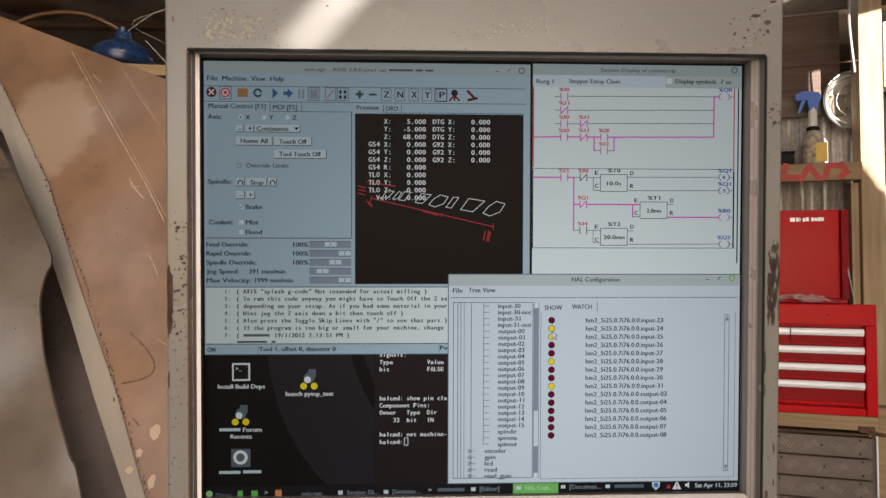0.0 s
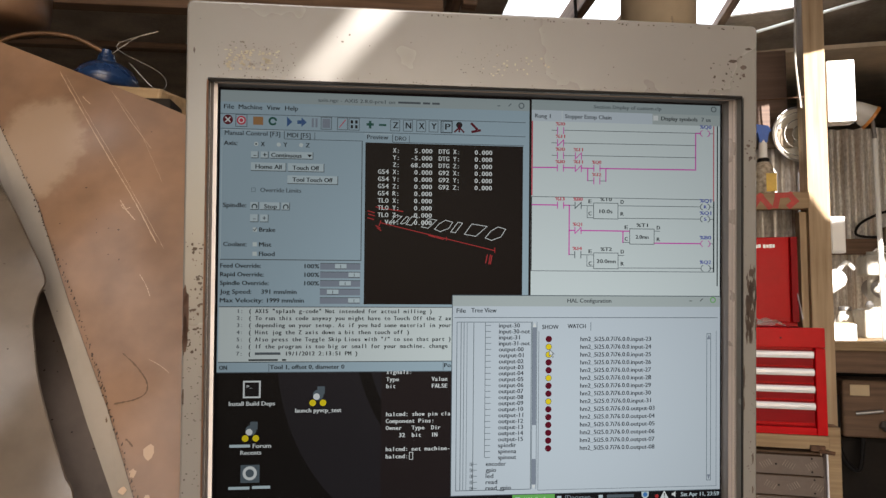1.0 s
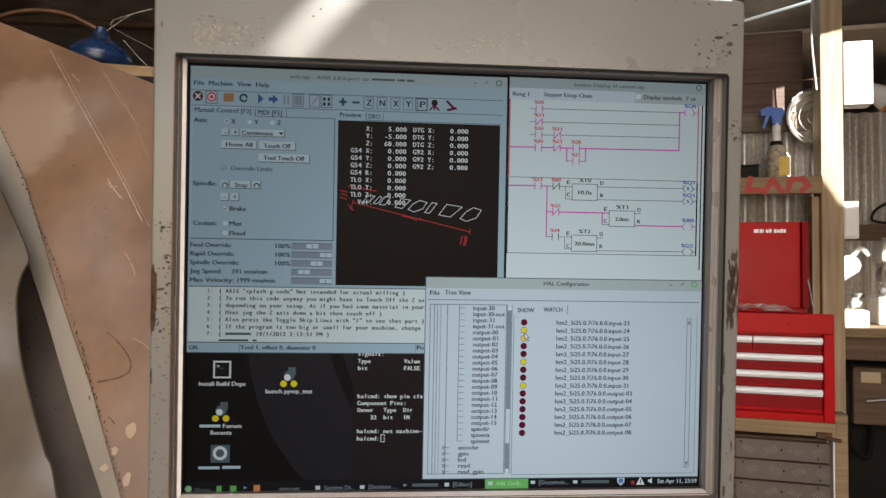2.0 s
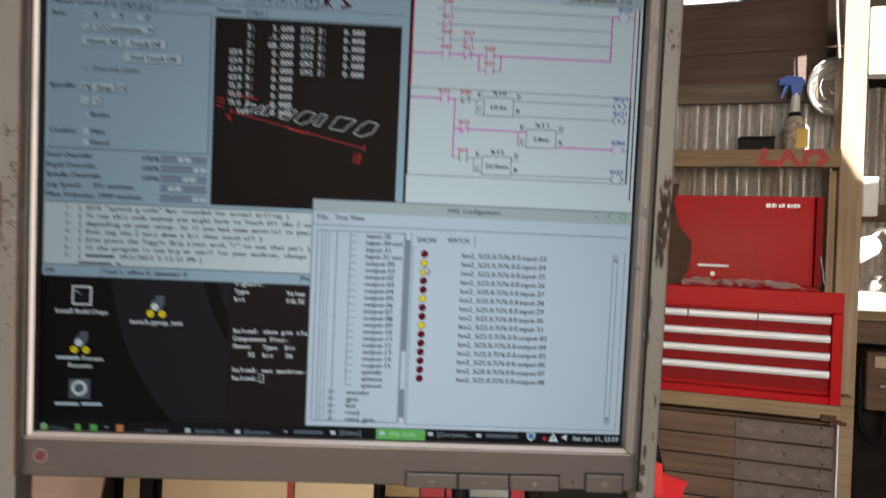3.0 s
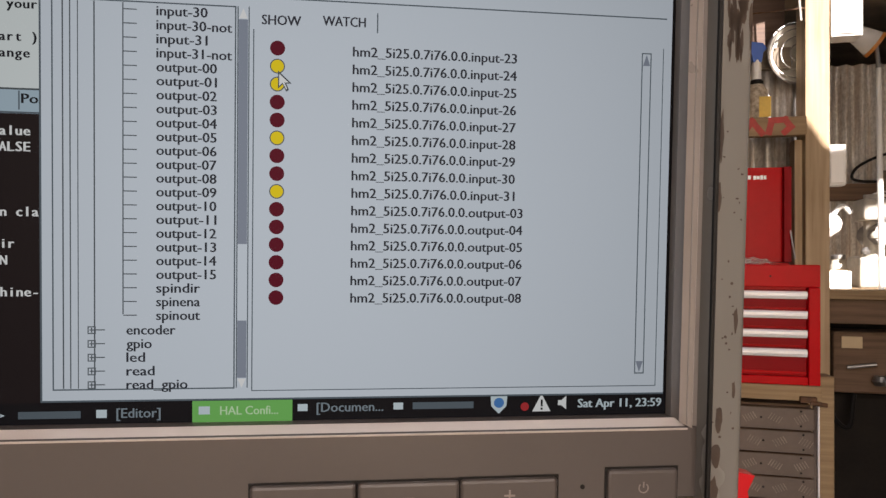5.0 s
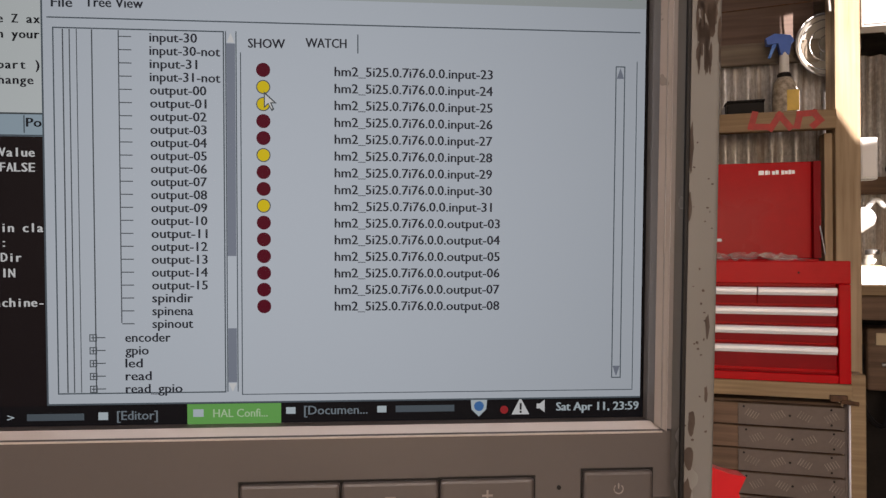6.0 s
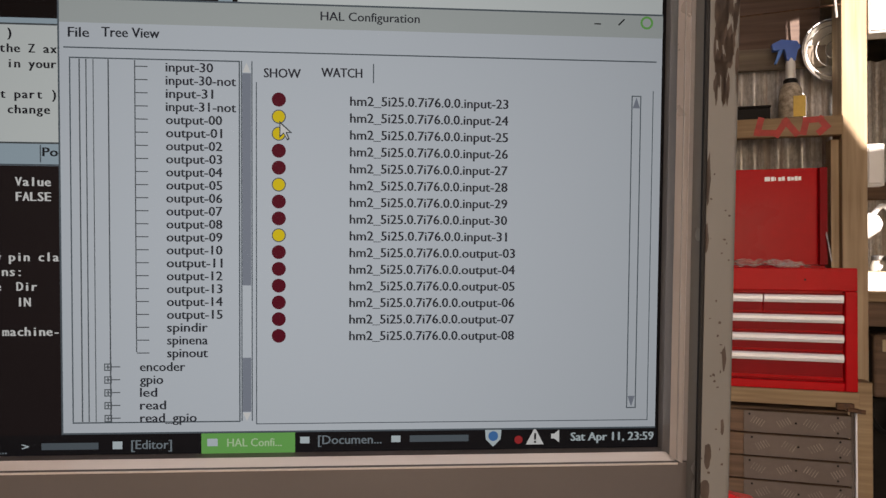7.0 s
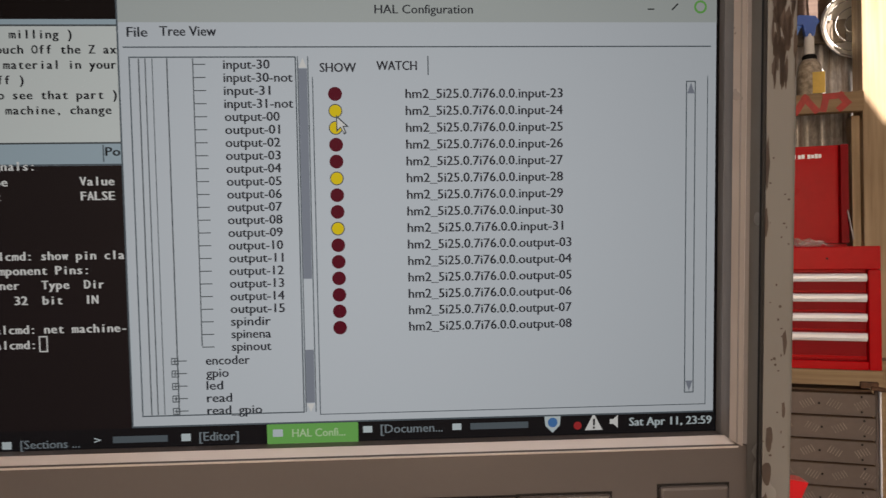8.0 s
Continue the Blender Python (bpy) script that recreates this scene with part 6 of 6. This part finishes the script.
part("seal", tube([(-0.191, FY - 0.0003, z_(1.5523)), (0.1, FY - 0.0003, z_(1.5526)), (0.195, FY - 0.0003, z_(1.5526))], 0.0011, seg=6), BLACK, housing, "dark perished sealing strip")
part("seal", tube([(-0.1912, FY - 0.0002, z_(1.552)), (-0.1914, FY - 0.0002, z_(1.4)), (-0.1912, FY - 0.0002, z_(1.226))], 0.0008, seg=6), RUST, housing, "rusty crack beside the bezel")
part("seal", tube([(0.1956, FY - 0.0002, z_(1.552)), (0.1958, FY - 0.0002, z_(1.226))], 0.0009, seg=6), BLACK, housing)

SCRATCH = material("bare_scratch", (0.35, 0.245, 0.165), 0.5)
DARKSCR = material("dark_scuff", (0.1, 0.06, 0.035), 0.8)


def scratch(pts, w, mat, seed=0, off=0.0008):
    r = random.Random(seed)
    w *= 0.42
    path = smooth_path([(p[0], p[1], 0) for p in pts], 12)
    bm = bmesh.new()
    rows = []
    for i, p in enumerate(path):
        d = (path[min(i + 1, len(path) - 1)] - path[max(i - 1, 0)]).normalized()
        s = Vector((-d.y, d.x)) * (w / 2 * r.uniform(0.3, 1.0) * (0.25 if i in (0, len(path) - 1) else 1))
        j = r.uniform(-0.00018, 0.00018)
        p = p + Vector((j, j * 0.5, 0))
        rows.append((bm.verts.new(gp(p.x + s.x, p.y + s.y, off)), bm.verts.new(gp(p.x - s.x, p.y - s.y, off))))
    for a, b in zip(rows, rows[1:]):
        bm.faces.new((a[0], a[1], b[1], b[0]))
    part("scratch", bm, mat, guard)


scratch([(-0.468, 1.677), (-0.428, 1.62), (-0.38, 1.553), (-0.345, 1.505), (-0.314, 1.458)], 0.0036, SCRATCH, 1)
scratch([(-0.46, 1.672), (-0.42, 1.615), (-0.373, 1.55), (-0.338, 1.5), (-0.305, 1.452)], 0.0014, SCRATCH, 2)
scratch([(-0.402, 1.653), (-0.373, 1.613), (-0.339, 1.572)], 0.0016, SCRATCH, 4)
scratch([(-0.395, 1.645), (-0.36, 1.6), (-0.32, 1.53)], 0.001, SCRATCH, 10)
scratch([(-0.433, 1.642), (-0.427, 1.636), (-0.421, 1.631)], 0.0035, SCRATCH, 5)
scratch([(-0.362, 1.508), (-0.352, 1.495), (-0.341, 1.484)], 0.004, SCRATCH, 3)
scratch([(-0.36, 1.502), (-0.355, 1.497), (-0.349, 1.499)], 0.003, SCRATCH, 11)
scratch([(-0.325, 1.424), (-0.315, 1.41), (-0.31, 1.4)], 0.0025, SCRATCH, 12)
scratch([(-0.3, 1.338), (-0.288, 1.332), (-0.278, 1.325)], 0.0018, SCRATCH, 6)
scratch([(-0.326, 1.344), (-0.31, 1.331), (-0.298, 1.317), (-0.297, 1.307), (-0.306, 1.301), (-0.325, 1.297)], 0.0044, DARKSCR, 7)
scratch([(-0.329, 1.292), (-0.3285, 1.287), (-0.328, 1.281)], 0.0075, DARKSCR, 13)
scratch([(-0.308, 1.267), (-0.304, 1.264), (-0.3, 1.26)], 0.0055, DARKSCR, 8)
flakes("pale_scuff", [(-0.285, 1.255, 0.012, 0.018), (-0.296, 1.238, 0.008, 0.009), (-0.302, 1.225, 0.009, 0.008), (-0.28, 1.215, 0.008, 0.014)], 0, SCRATCH, guard, 14, plane=lambda x, z: gp(x, z, 0.0007))


def along(line, n, spread, s0, s1):
    """n chips strung along a line of x, z points."""
    out = []
    for k in range(n):
        f = (k + rng.random()) / n * (len(line) - 1)
        a, b = line[int(f)], line[int(f) + 1]
        g = f - int(f)
        out.append((a[0] + (b[0] - a[0]) * g + rng.uniform(-spread, spread), a[1] + (b[1] - a[1]) * g + rng.uniform(-spread, spread), rng.uniform(s0, s1), rng.uniform(s0, s1) * 1.8))
    return out


flakes("rust_specks", along([(-0.545, 1.64), (-0.509, 1.591), (-0.458, 1.517), (-0.419, 1.452), (-0.382, 1.393), (-0.352, 1.338), (-0.329, 1.296), (-0.299, 1.239), (-0.28, 1.202)], 150, 0.0014, 0.0005, 0.0024) + cluster(-0.45, -0.33, 1.25, 1.6, 26, 0.001, 0.0028), 0, CHIP, guard, 6, plane=lambda x, z: gp(x, z, 0.0026))
flakes("rust_specks", cluster(-0.47, -0.36, 1.2, 1.42, 16, 0.001, 0.0025), 0, CHIP, cover, 7, plane=lambda x, z: gp(x, z, 0.0468))

# round tan motor casing up beside the guard
motor = thing("motor_casing", pose(-0.68, 0.62, 1.86), "round tan painted motor casing above the machine", "motor")
part("drum", lathe([(0.05, -0.028), (0.064, -0.02), (0.066, 0.0), (0.066, 0.24), (0.05, 0.25)], 32), TAN, motor, smooth=True)
part("bracket", box(-0.3, -0.067, -0.03, 0.03, 0.0, 0.05, 0.004), TAN_GREY, motor)
part("stem", tube([(-0.2, 0.0, -0.2), (-0.2, 0.0, 0.0)], 0.03, seg=16), TAN_GREY, motor)

rag = thing("brown_rag", WALL @ pose(-0.565, 0.1, 1.3), "crumpled brown paper hanging beside the tool chest", "paper")
bm = bmesh.new()
rr = random.Random(9)
grid = [[bm.verts.new((0.05 * i - 0.1 + rr.uniform(-0.012, 0.012) + 0.03 * math.sin(j * 1.1), rr.uniform(-0.02, 0.02), 0.07 * j + rr.uniform(-0.015, 0.015))) for i in range(5)] for j in range(6)]
for a, b in zip(grid, grid[1:]):
    for i in range(4):
        bm.faces.new((a[i], a[i + 1], b[i + 1], b[i]))
bmesh.ops.solidify(bm, geom=bm.faces[:], thickness=0.0015)
part("sheet", bm, material("brown_paper", (0.2, 0.12, 0.075), 0.8, 0, 0.3, scale=12), rag)
part("string", tube([(0.0, 0.0, 0.35), (0.0, 0.19, 0.43)], 0.0015, seg=6), RUST, rag)

bracket = thing("panel_bracket", PANEL, "black steel bracket box behind the foot of the panel", "bracket")
part("arm", box(0.2, 0.215, 0.06, 0.16, z_(1.26), z_(1.29), 0.002), BLACK, bracket)
part("box", box(0.168, 0.262, 0.14, 0.2, z_(0.95), z_(1.195), 0.004), BLACK, bracket)
part("upright", box(0.195, 0.22, 0.145, 0.16, z_(1.1955), z_(1.3), 0.002), BLACK, bracket)
